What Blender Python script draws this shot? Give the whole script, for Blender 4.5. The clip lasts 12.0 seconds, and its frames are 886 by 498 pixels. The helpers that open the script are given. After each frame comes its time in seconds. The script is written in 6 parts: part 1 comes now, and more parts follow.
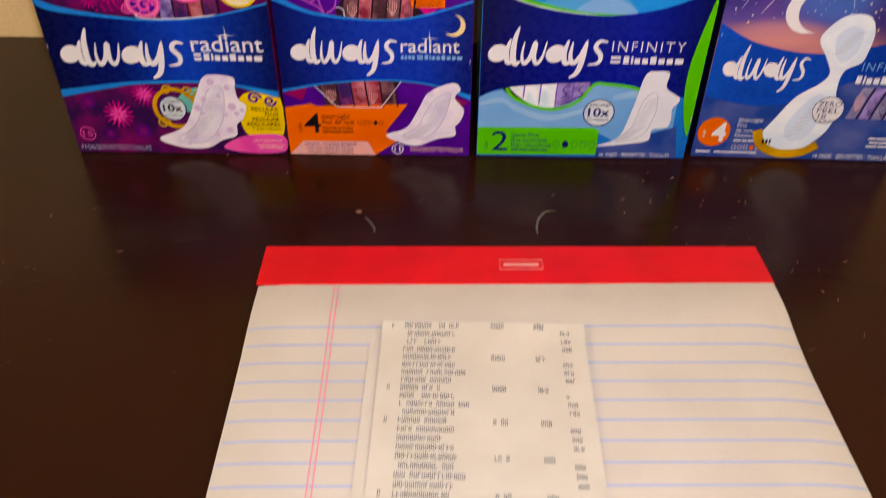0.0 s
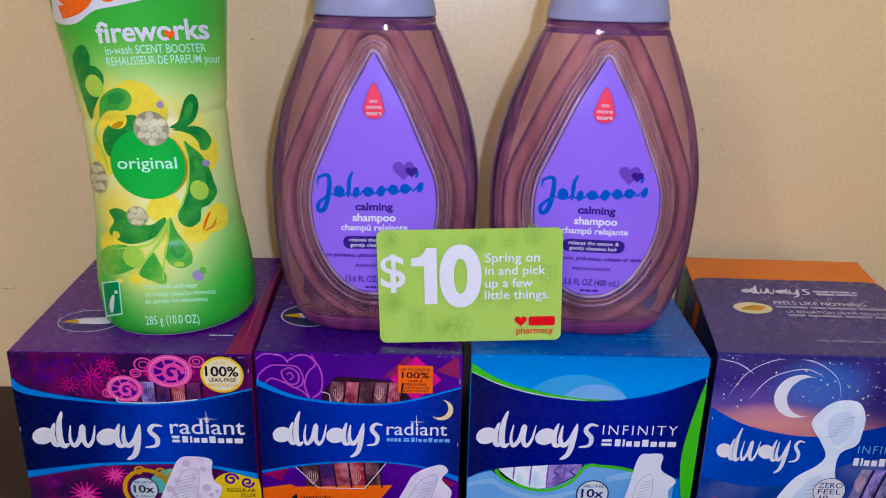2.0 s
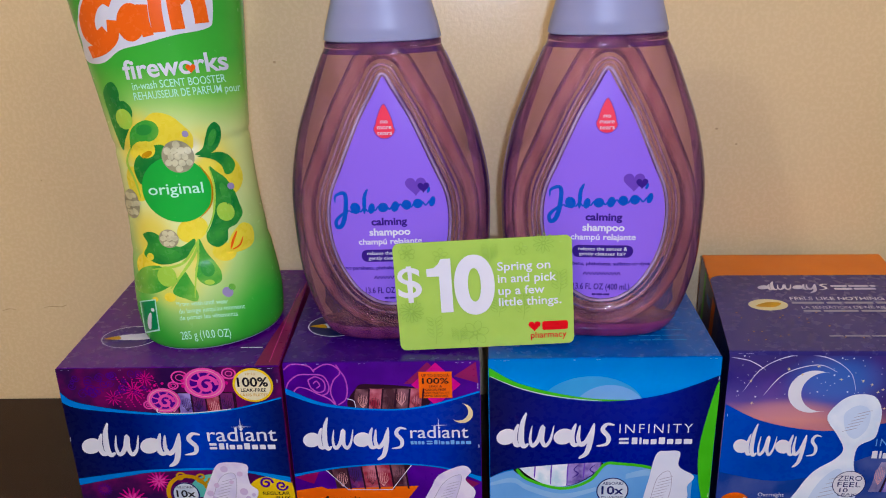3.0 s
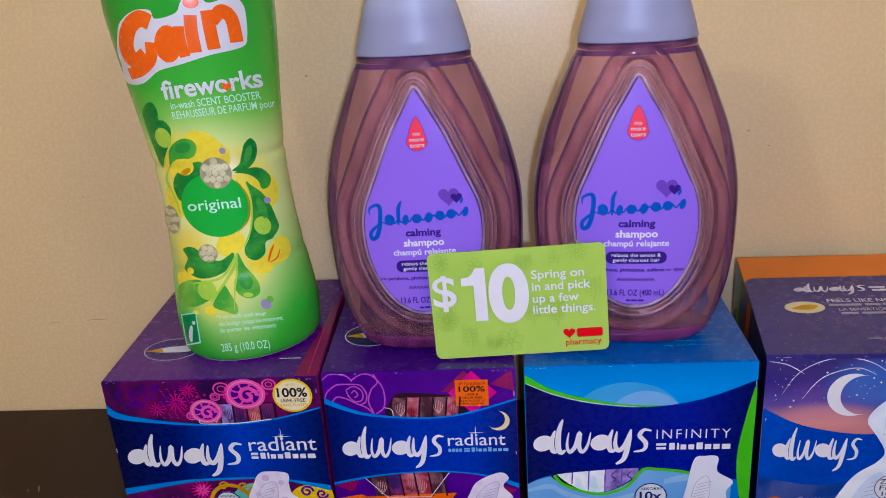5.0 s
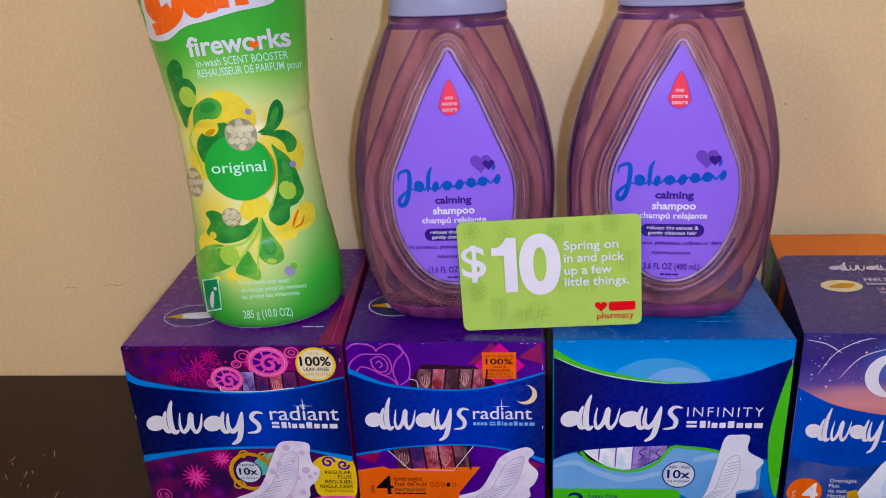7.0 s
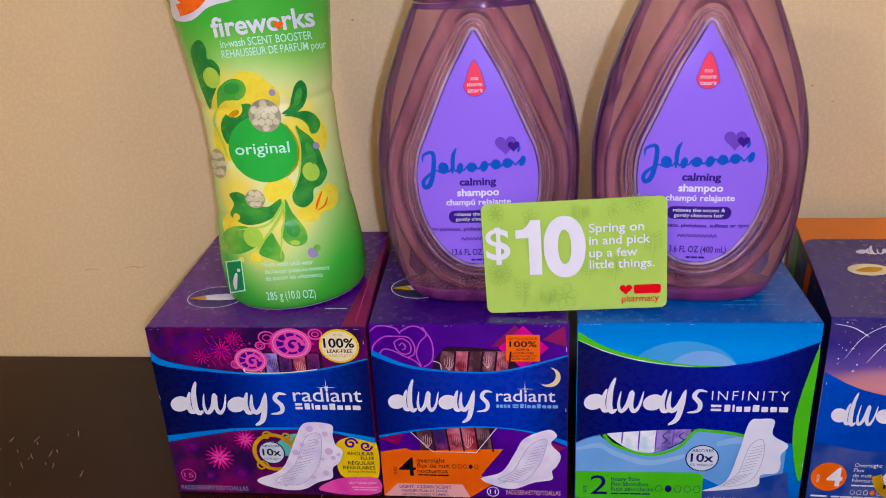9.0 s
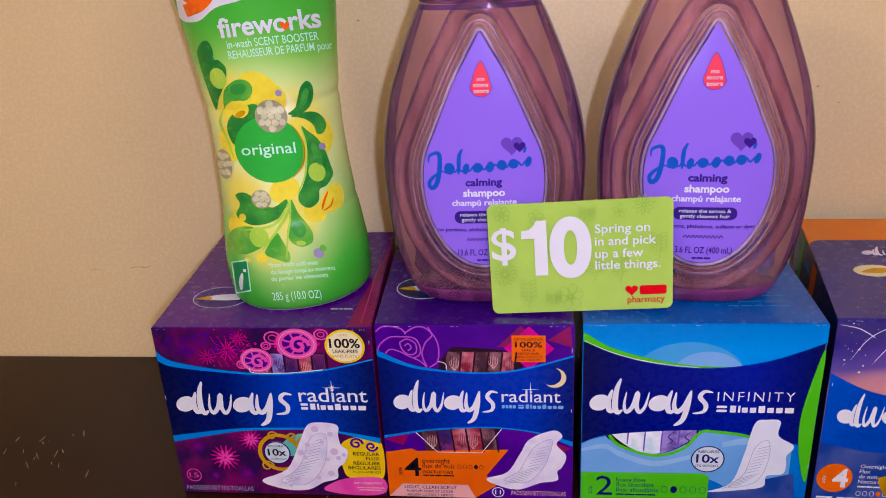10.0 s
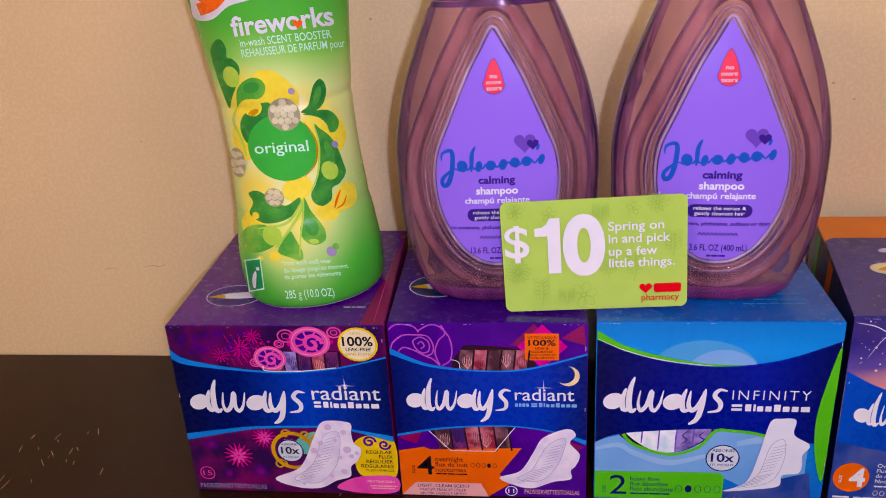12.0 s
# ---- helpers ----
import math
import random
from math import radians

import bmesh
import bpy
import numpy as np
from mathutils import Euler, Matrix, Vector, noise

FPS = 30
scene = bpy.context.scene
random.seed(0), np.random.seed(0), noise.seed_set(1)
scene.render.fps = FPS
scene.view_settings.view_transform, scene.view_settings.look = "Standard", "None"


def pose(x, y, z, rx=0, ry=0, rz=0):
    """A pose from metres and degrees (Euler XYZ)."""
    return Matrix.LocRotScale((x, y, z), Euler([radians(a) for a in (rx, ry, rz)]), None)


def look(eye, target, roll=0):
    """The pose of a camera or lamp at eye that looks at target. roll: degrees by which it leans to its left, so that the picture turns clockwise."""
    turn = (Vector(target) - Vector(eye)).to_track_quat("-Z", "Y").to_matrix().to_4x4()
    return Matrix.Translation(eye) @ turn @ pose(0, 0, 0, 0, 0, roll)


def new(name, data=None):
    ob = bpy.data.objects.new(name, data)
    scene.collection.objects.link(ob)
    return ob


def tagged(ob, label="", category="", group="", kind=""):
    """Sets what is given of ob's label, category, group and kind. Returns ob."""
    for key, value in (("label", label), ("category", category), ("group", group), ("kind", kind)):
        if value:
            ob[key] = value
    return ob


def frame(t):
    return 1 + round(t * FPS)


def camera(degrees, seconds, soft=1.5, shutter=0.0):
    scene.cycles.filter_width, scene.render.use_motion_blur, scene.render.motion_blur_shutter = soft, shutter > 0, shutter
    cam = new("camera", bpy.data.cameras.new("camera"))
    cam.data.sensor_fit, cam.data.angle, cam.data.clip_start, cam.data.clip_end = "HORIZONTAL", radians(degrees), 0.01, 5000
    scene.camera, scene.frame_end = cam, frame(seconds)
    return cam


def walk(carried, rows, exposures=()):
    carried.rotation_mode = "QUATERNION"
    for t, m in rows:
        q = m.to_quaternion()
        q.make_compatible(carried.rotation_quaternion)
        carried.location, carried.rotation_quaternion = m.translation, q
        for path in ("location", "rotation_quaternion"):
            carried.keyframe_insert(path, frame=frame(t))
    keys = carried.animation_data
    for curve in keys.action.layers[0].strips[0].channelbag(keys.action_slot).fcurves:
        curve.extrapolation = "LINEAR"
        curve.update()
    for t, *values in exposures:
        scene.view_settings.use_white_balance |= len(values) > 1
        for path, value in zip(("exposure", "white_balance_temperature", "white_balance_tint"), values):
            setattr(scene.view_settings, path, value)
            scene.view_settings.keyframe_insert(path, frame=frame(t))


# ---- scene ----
cam = camera(57.6, 12.0, soft=1.0, shutter=0.25)
PATH = [
    (0, (0.0858, -0.3770, 0.9864), (0.0820, 1.1843, -0.2635), 0.7),
    (0.5, (0.0931, -0.3497, 1.0022), (0.1356, 1.3659, -0.0249), 1.8),
    (1, (0.0846, -0.3312, 1.0114), (0.1530, 1.4902, 0.1881), 2.6),
    (1.5, (0.0834, -0.3276, 1.0290), (0.1542, 1.5403, 0.3178), 2.2),
    (2, (0.0820, -0.3401, 1.0290), (0.1141, 1.5428, 0.3556), 1.4),
    (2.5, (0.0931, -0.3494, 1.0385), (0.0629, 1.5336, 0.3652), -0.1),
    (3, (0.0988, -0.3527, 1.0414), (0.0107, 1.5247, 0.3577), -1.9),
    (3.5, (0.1032, -0.3558, 1.0465), (-0.0298, 1.5164, 0.3558), -3.5),
    (5.5, (0.0958, -0.3548, 1.0467), (-0.0675, 1.5211, 0.3725), -3.7),
    (6, (0.0965, -0.3524, 1.0432), (-0.0643, 1.5235, 0.3687), -3.5),
    (6.5, (0.0904, -0.3500, 1.0418), (-0.0804, 1.5120, 0.3322), -3.0),
    (7, (0.0845, -0.3477, 1.0391), (-0.0922, 1.5074, 0.3129), -2.8),
    (9, (0.0786, -0.3473, 1.0377), (-0.1283, 1.4910, 0.2776), -3.0),
    (9.5, (0.0762, -0.3473, 1.0369), (-0.1347, 1.4906, 0.2770), -3.0),
    (10, (0.0769, -0.3477, 1.0379), (-0.1355, 1.4906, 0.2792), -3.0),
    (10.5, (0.0763, -0.3477, 1.0371), (-0.1413, 1.4904, 0.2795), -3.1),
    (11, (0.0761, -0.3477, 1.0382), (-0.1470, 1.4876, 0.2755), -3.3),
    (11.5, (0.0751, -0.3477, 1.0385), (-0.1514, 1.4859, 0.2727), -3.4),
    (12, (0.0762, -0.3476, 1.0366), (-0.1648, 1.4881, 0.2801), -3.4),
]
EXPOSURES = [(0.0, 0.06, 7850, 4), (0.5, 0.26, 7900, 6), (1.0, 0.18, 6450, 11), (1.5, 0.0, 5800, 4), (2.0, -0.06, 5550, 3), (2.5, -0.08, 5650, 3), (3.5, -0.11, 5980, 4), (5.5, -0.13, 5700, 4), (7.0, -0.08, 5850, 7), (9.0, 0.02, 6000, 10), (12.0, 0.02, 6400, 21)]
walk(cam, [(t, look(eye, target, roll)) for t, eye, target, roll in PATH], EXPOSURES)

# ---- light ----
world = bpy.data.worlds.new("room_air")
scene.world = world
world.use_nodes = True
world.node_tree.nodes["Background"].inputs[0].default_value = (1.0, 0.86, 0.7, 1)
world.node_tree.nodes["Background"].inputs[1].default_value = 0.05


def lamp(name, place, watts, colour, radius):
    data = bpy.data.lights.new(name, "POINT")
    data.energy, data.color, data.shadow_soft_size = watts, colour, radius
    ob = new(name, data)
    ob.location = place
    return ob


lamp("phone_torch", (0.112, -0.41, 1.055), 4.05, (0.90, 0.97, 1.42), 0.006)
lamp("room_lamp", (-1.45, -1.92, 2.38), 37.0, (1.0, 0.9, 0.78), 0.09)
# unseen fill light, added to brighten the right side of the wall
lamp("fill_lamp", (1.1, -1.3, 2.2), 26.0, (1.0, 0.88, 0.74), 0.3)


# ---- materials ----
def lin(h):
    """Linear colour from a hex string."""
    v = [int(h[i:i + 2], 16) / 255 for i in (0, 2, 4)]
    return tuple(c / 12.92 if c <= 0.04045 else ((c + 0.055) / 1.055) ** 2.4 for c in v) + (1,)


def ink(h):
    """Printing ink under varnish: deeper and purer than its hex colour."""
    c = lin(h)
    g = 0.2126 * c[0] + 0.7152 * c[1] + 0.0722 * c[2]
    k = 1.0 if max(c[:3]) - min(c[:3]) < 0.12 else 1.42 if g < 0.16 else 1.12
    d = 0.92 if k == 1.0 else 0.72 if g < 0.16 else 0.80
    return tuple(max(0.0, (g + (v - g) * k) * d) for v in c[:3]) + (1,)


def mat(name, base, second=None, scale=60.0, rough=0.4, amount=0.5, bump=0.0, bump_scale=300.0, metal=0.0,
        coat=0.0, gradient=None, trans=0.0, ior=1.45, detail=4.0, spec=0.36, rough_var=0.08):
    """A surface with two scales of variation; gradient: (axis, from, to, [(pos, hex)...]) along an object axis."""
    m = bpy.data.materials.new(name)
    hue = ink if name.startswith(("print_", "carton_")) else lin
    spec = 0.12 if name.startswith(("print_", "label_")) else spec
    m.use_nodes = True
    t = m.node_tree
    n, l = t.nodes, t.links
    p = n["Principled BSDF"]
    p.inputs["Roughness"].default_value, p.inputs["Metallic"].default_value = rough, metal
    p.inputs["Coat Weight"].default_value, p.inputs["Coat Roughness"].default_value = coat, 0.12
    p.inputs["Transmission Weight"].default_value, p.inputs["IOR"].default_value = trans, ior
    p.inputs["Specular IOR Level"].default_value = spec
    co = n.new("ShaderNodeTexCoord")
    nz = n.new("ShaderNodeTexNoise")
    nz.inputs["Scale"].default_value, nz.inputs["Detail"].default_value = scale, detail
    l.new(co.outputs["Object"], nz.inputs["Vector"])
    if gradient:
        axis, a, b, stops = gradient
        sep = n.new("ShaderNodeSeparateXYZ")
        l.new(co.outputs["Object"], sep.inputs[0])
        mr = n.new("ShaderNodeMapRange")
        mr.inputs["From Min"].default_value, mr.inputs["From Max"].default_value = a, b
        l.new(sep.outputs[axis], mr.inputs["Value"])
        cr = n.new("ShaderNodeValToRGB")
        while len(cr.color_ramp.elements) < len(stops):
            cr.color_ramp.elements.new(0.5)
        for e, (q, h) in zip(cr.color_ramp.elements, stops):
            e.position, e.color = q, hue(h)
        l.new(mr.outputs[0], cr.inputs[0])
        first = cr.outputs[0]
    else:
        rgb = n.new("ShaderNodeRGB")
        rgb.outputs[0].default_value = hue(base)
        first = rgb.outputs[0]
    mix = n.new("ShaderNodeMix")
    mix.data_type = "RGBA"
    ramp = n.new("ShaderNodeMapRange")
    ramp.inputs["From Min"].default_value, ramp.inputs["From Max"].default_value = 0.42, 0.66
    ramp.inputs["To Max"].default_value = amount if second else amount * 0.25
    l.new(nz.outputs["Fac"], ramp.inputs["Value"])
    l.new(ramp.outputs[0], mix.inputs["Factor"])
    l.new(first, mix.inputs["A"])
    if second:
        mix.inputs["B"].default_value = hue(second)
    else:
        dark = n.new("ShaderNodeMix")
        dark.data_type, dark.blend_type = "RGBA", "MULTIPLY"
        dark.inputs["Factor"].default_value = 1.0
        dark.inputs["B"].default_value = (0.62, 0.62, 0.62, 1)
        l.new(first, dark.inputs["A"])
        l.new(dark.outputs["Result"], mix.inputs["B"])
    l.new(mix.outputs["Result"], p.inputs["Base Color"])
    fine = n.new("ShaderNodeTexNoise")
    fine.inputs["Scale"].default_value, fine.inputs["Detail"].default_value = bump_scale, 3.0
    l.new(co.outputs["Object"], fine.inputs["Vector"])
    rr = n.new("ShaderNodeMapRange")
    rr.inputs["To Min"].default_value, rr.inputs["To Max"].default_value = max(rough - rough_var, 0.02), rough + rough_var
    l.new(fine.outputs["Fac"], rr.inputs["Value"])
    l.new(rr.outputs[0], p.inputs["Roughness"])
    if bump:
        bp = n.new("ShaderNodeBump")
        bp.inputs["Strength"].default_value, bp.inputs["Distance"].default_value = bump, 0.001
        l.new(fine.outputs["Fac"], bp.inputs["Height"])
        l.new(bp.outputs[0], p.inputs["Normal"])
    return m


WALL = mat("wall_paint", "e4cda1", "dcc394", 3.0, 0.27, 0.5, 0.15, 420.0, spec=0.45)
CEIL = mat("ceiling_paint", "e6e0d6", None, 4.0, 0.8, 0.4, 0.2, 120.0)
FLOOR = mat("floor_boards", "6b4a30", "4b311f", 9.0, 0.45, 0.7, 0.2, 60.0)
PAPER = mat("ruled_paper", "c9c2b6", "bdb5a8", 30.0, 0.75, 0.5, 0.15, 900.0)
PAGE_EDGE = mat("page_edges", "d9d2c4", "b9b1a3", 400.0, 0.85, 0.8, 0.5, 1500.0)
RULE = mat("rule_blue", "9aacd8", None, 80.0, 0.7, 0.5)
MARGIN = mat("margin_red", "e890a0", None, 80.0, 0.7, 0.5)
BINDING = mat("binding_red", "e0101c", "c50a16", 50.0, 0.42, 0.5, 0.1, 500.0)
RECEIPT = mat("receipt_paper", "cbc5b8", "bdb6a8", 40.0, 0.5, 0.5, 0.1, 700.0)
INK = mat("thermal_ink", "757270", "97938e", 500.0, 0.6, 0.7)
WHITE = mat("print_white", "e4e4ec", None, 90.0, 0.32, 0.3)
LAVENDER = mat("print_lavender", "dcd6f2", "f3f0fa", 60.0, 0.35, 0.8)
CREAM = mat("print_cream", "f6ecc4", None, 90.0, 0.34, 0.3)
YELLOW = mat("print_yellow", "f2d436", "e9b92a", 40.0, 0.34, 0.5)
PLUM = mat("print_plum_and_shade", "2c1024", None, 90.0, 0.35, 0.3)
BLACK = mat("print_black", "16131c", None, 90.0, 0.35, 0.3)
GREYLINE = mat("print_grey", "a9a6b8", None, 90.0, 0.4, 0.3)
NAVY = mat("print_navy", "0a1460", None, 60.0, 0.30, 0.4)
SKYBLUE = mat("print_light_blue", "2f8fe6", "1c6fd0", 25.0, 0.30, 0.7)
BAND1 = mat("print_blue_band", "0a3aa0", "0b1f74", 18.0, 0.28, 0.15, gradient=("X", 0.0, 0.114, [(0, "04083a"), (0.3, "051a62"), (0.6, "0846b4"), (1, "060f4c")]))
BAND2 = mat("print_blue_band_two", "0a3aa0", "0b1f74", 18.0, 0.28, 0.15, gradient=("X", 0.0, 0.1, [(0, "071058"), (0.45, "0a3cac"), (0.75, "0a3ca8"), (1, "07125c")]))
BAND3 = mat("print_navy_band", "0a1668", "0c2080", 18.0, 0.28, 0.4, gradient=("X", 0.0, 0.1135, [(0, "060a44"), (0.3, "0a1874"), (0.7, "0c2492"), (1, "070c50")]))
BAND4 = mat("print_blue_band_four", "0a4aa8", "0a2f8a", 16.0, 0.28, 0.6, gradient=("X", 0.0, 0.11, [(0, "0b5cc2"), (0.5, "0c50b4"), (1, "0a2170")]))
MAGENTA = mat("print_magenta", "d81f8c", "a5157a", 120.0, 0.32, 0.7)
PINK = mat("print_pink", "f060b4", "d93aa0", 90.0, 0.32, 0.6)
FLORAL = mat("print_floral_purple", "2e0c48", "9c1470", 62.0, 0.32, 0.5, detail=8.0)
FLORAL2 = mat("print_violet", "471a80", "5c2596", 45.0, 0.30, 0.8)
PURPLE_TOP = mat("carton_purple_top", "5a2084", "4c1a78", 30.0, 0.26, 0.8, 0.12, 220.0)
MAG_SIDE = mat("carton_magenta_side", "8a1a5c", "6c1450", 40.0, 0.3, 0.7)
INDIGO_TOP = mat("carton_indigo_top", "3e1c7a", "32186c", 30.0, 0.26, 0.8, 0.12, 220.0)
BLUE_TOP = mat("carton_blue_top", "0d68b8", "0a58a6", 30.0, 0.26, 0.8, 0.12, 220.0)
NAVY_SIDE = mat("carton_navy_side", "14225e", "101a4a", 40.0, 0.3, 0.7)
ORANGE_TOP = mat("carton_orange", "ee8a14", "e47d10", 40.0, 0.4, 0.6, 0.1, 220.0)
FLAP4 = mat("carton_plum_flap", "443e80", "3a3474", 26.0, 0.26, 0.8, 0.12, 220.0)
ORANGE = mat("print_orange", "f2741c", "e5620f", 40.0, 0.32, 0.6)
PEACH = mat("print_pale_pink", "f3b6b4", None, 60.0, 0.34, 0.4)
ROSELINE = mat("print_rose_line", "c05ac4", None, 60.0, 0.34, 0.4)
GREEN = mat("print_green", "66cc44", "5abf3a", 40.0, 0.32, 0.6)
AQUA = mat("print_aqua", "86b8ee", "6ea8e6", 22.0, 0.30, 0.8)
PALEAQUA = mat("print_pale_aqua", "a4ccf2", "8cbcec", 24.0, 0.3, 0.9)
LILAC = mat("print_lilac", "d6c4e8", "e6c4dc", 90.0, 0.34, 0.8)
PADCOOL = mat("pad_picture_cool_white", "d8dcea", "c6d0e2", 60.0, 0.36, 0.5)
BLUE3 = mat("print_cyan_blue", "1583d2", "1a80d0", 20.0, 0.28, 0.4, gradient=("Z", 0.0, 0.105, [(0, "126cc0"), (0.6, "168ae0"), (0.85, "249aee"), (1, "1280d2")]))
PALEBLUE = mat("print_pale_blue", "58aae4", "4a9edc", 40.0, 0.32, 0.6)
DUSK = mat("print_dusk_sky", "6a4a9a", "8a5cae", 30.0, 0.30, 0.35,
           gradient=("Z", 0.03, 0.106, [(0, "38509a"), (0.35, "c08498"), (0.50, "d08e8c"), (0.64, "5c5698"), (0.82, "2c2a78"), (1, "40387c")]))
NIGHT = mat("print_night_blue", "2e4690", "6670ac", 40.0, 0.30, 0.7)
GOLD = mat("print_gold", "d9a93a", "a97a1c", 50.0, 0.34, 0.7)
MOON = mat("print_moon", "f4e2b0", None, 50.0, 0.34, 0.3)
SILVER = mat("print_silver", "dfe6ee", "b9c8d8", 60.0, 0.30, 0.7)
TEAL = mat("print_teal", "6fc0b4", "b8d88a", 40.0, 0.32, 0.9)
# dark wrappers: shade of the recess is put into their colour
WRAP_A = mat("wrapper_pink_print", "8e2038", "c87888", 130.0, 0.25, 0.9, 0.9, 170.0)
WRAP_B = mat("wrapper_grey_print", "452430", "8c5c68", 140.0, 0.25, 0.9, 0.9, 170.0)
WRAP_C = mat("wrapper_violet_print", "3c2066", "8a2860", 110.0, 0.25, 0.9, 0.9, 170.0)
WRAP_D = mat("wrapper_white", "e6eaf2", "a9cfe0", 160.0, 0.25, 0.7, 0.9, 170.0)
WRAP_E = mat("wrapper_lilac", "9a86cc", "4a2f86", 160.0, 0.25, 0.9, 0.9, 170.0)
WRAP_F = mat("wrapper_dusk_lilac", "76709c", "a49cc4", 120.0, 0.3, 0.8, 0.9, 170.0)
PADWHITE = mat("pad_picture_white", "e2dcea", "c4b6de", 110.0, 0.36, 0.6)
PADBLUE = mat("pad_picture_blue", "e3ebf6", "b4cae8", 50.0, 0.36, 0.6)
PADCORE = mat("pad_core_blue", "c9d9f0", "b4cbe8", 50.0, 0.36, 0.6)
CARD = mat("card_lime", "a9cb55", "a1c44d", 60.0, 0.24, 0.6)
CARDMARK = mat("card_watermark", "98bb49", None, 60.0, 0.26, 0.3)
RED = mat("print_red", "e0182c", None, 60.0, 0.3, 0.3)
LABEL = mat("label_violet", "8c66e0", "8860da", 9.0, 0.30, 0.1, rough_var=0.01)
DEEPVIOLET = mat("label_deep_violet", "361a82", None, 60.0, 0.3, 0.3)
MIDVIOLET = mat("label_mid_violet", "6a43b4", None, 60.0, 0.3, 0.3)
LOGOBLUE = mat("label_blue", "1452b8", None, 60.0, 0.3, 0.3)
DROPRED = mat("label_red", "e83450", None, 60.0, 0.3, 0.3)
CAP = mat("cap_frosted", "b4b8d6", "a4aacb", 20.0, 0.38, 0.3, trans=0.25, gradient=("Z", 0.15, 0.182, [(0, "b2b6d4"), (0.18, "a2a4c8"), (0.5, "9fa2c8"), (0.72, "b6bcdc"), (1, "bcc4e2")]))
GAIN_BODY = mat("bottle_green_sleeve", "4cb830", "60c040", 16.0, 0.24, 0.25,
                gradient=("Z", 0.0, 0.2, [(0.0, "2f9a24"), (0.11, "3fb834"), (0.23, "86d05c"), (0.40, "dcea92"), (0.55, "dcec92"), (0.64, "84ce4e"), (0.73, "4ab636"), (1.0, "2c9a2c")]))


def soft_spots(m, spots):
    """Soft round patches of printed colour on a sleeve: (x, z, half width, half height, hex, strength) in metres."""
    t = m.node_tree
    n, l = t.nodes, t.links
    base = n["Principled BSDF"].inputs["Base Color"]
    co = n.new("ShaderNodeTexCoord")
    for x, z, rx, rz, h, k in spots:
        mp = n.new("ShaderNodeMapping")
        mp.inputs["Scale"].default_value = (1 / rx, 0, 1 / rz)
        mp.inputs["Location"].default_value = (-x / rx, 0, -z / rz)
        l.new(co.outputs["Object"], mp.inputs[0])
        g = n.new("ShaderNodeTexGradient")
        g.gradient_type = "SPHERICAL"
        l.new(mp.outputs[0], g.inputs[0])
        mr = n.new("ShaderNodeMapRange")
        mr.inputs["From Max"].default_value, mr.inputs["To Max"].default_value = 0.7, k
        mr.interpolation_type = "SMOOTHSTEP"
        l.new(g.outputs["Fac"], mr.inputs["Value"])
        mix = n.new("ShaderNodeMix")
        mix.data_type = "RGBA"
        mix.inputs["B"].default_value = lin(h)
        l.new(mr.outputs[0], mix.inputs["Factor"])
        l.new(base.links[0].from_socket, mix.inputs["A"])
        l.new(mix.outputs["Result"], base)


soft_spots(GAIN_BODY, [(0.003, 0.072, 0.040, 0.075, "eef2a8", 0.85), (-0.010, 0.108, 0.018, 0.022, "f4dc30", 0.9), (0.019, 0.094, 0.015, 0.026, "f2e040", 0.9),
                       (-0.013, 0.060, 0.017, 0.022, "f0dc3c", 0.8), (0.013, 0.050, 0.014, 0.018, "f0e048", 0.8), (-0.004, 0.036, 0.018, 0.016, "e4e050", 0.7), (0.010, 0.104, 0.012, 0.010, "fbfbe0", 0.8)])
soft_spots(DUSK, [(0.098, 0.086, 0.045, 0.040, "241a62", 0.9), (0.020, 0.104, 0.040, 0.016, "3a3070", 0.8), (0.052, 0.090, 0.030, 0.018, "3c6cc0", 0.75), (0.030, 0.072, 0.030, 0.010, "dc968c", 0.5)])
GREENDARK = mat("leaf_green_dark", "238234", "4aa63a", 70.0, 0.26, 0.8)
GREENMID = mat("leaf_green", "4aa838", "8cc84a", 60.0, 0.26, 0.8)
LEAFSHEEN = mat("leaf_green_sheen", "35963a", "58b040", 60.0, 0.26, 0.8)
GREENDISC = mat("disc_green", "34b83e", "28a23a", 22.0, 0.24, 0.8)
LIME = mat("leaf_lime", "a6d648", "c4dc4c", 60.0, 0.26, 0.7)
PETAL = mat("petal_yellow", "f2e23c", "ecd430", 60.0, 0.28, 0.7)
BEAD = mat("bead_cream", "d6d2a8", "b4b088", 300.0, 0.45, 0.6)
BEADBACK = mat("bead_shadow", "a8a27e", "8a8464", 300.0, 0.5, 0.6)
LILACDOT = mat("dot_lilac", "9a90b8", None, 60.0, 0.3, 0.3)
PALETXT = mat("sleeve_pale_aqua", "c2f6dc", None, 60.0, 0.3, 0.3)
SIGN = mat("sign_green", "12904e", None, 60.0, 0.3, 0.3)
LOGOORANGE = mat("logo_orange", "f56a10", "ee5c0a", 40.0, 0.26, 0.5)
SCUFF = mat("scuff_grey", "6a655d", "2c2722", 700.0, 0.45, 0.9)
SCRATCH = mat("scratch_brown", "8a6c54", None, 700.0, 0.5, 0.9)
WALLMARK = mat("wall_smudge", "bf9f74", None, 700.0, 0.6, 0.9)


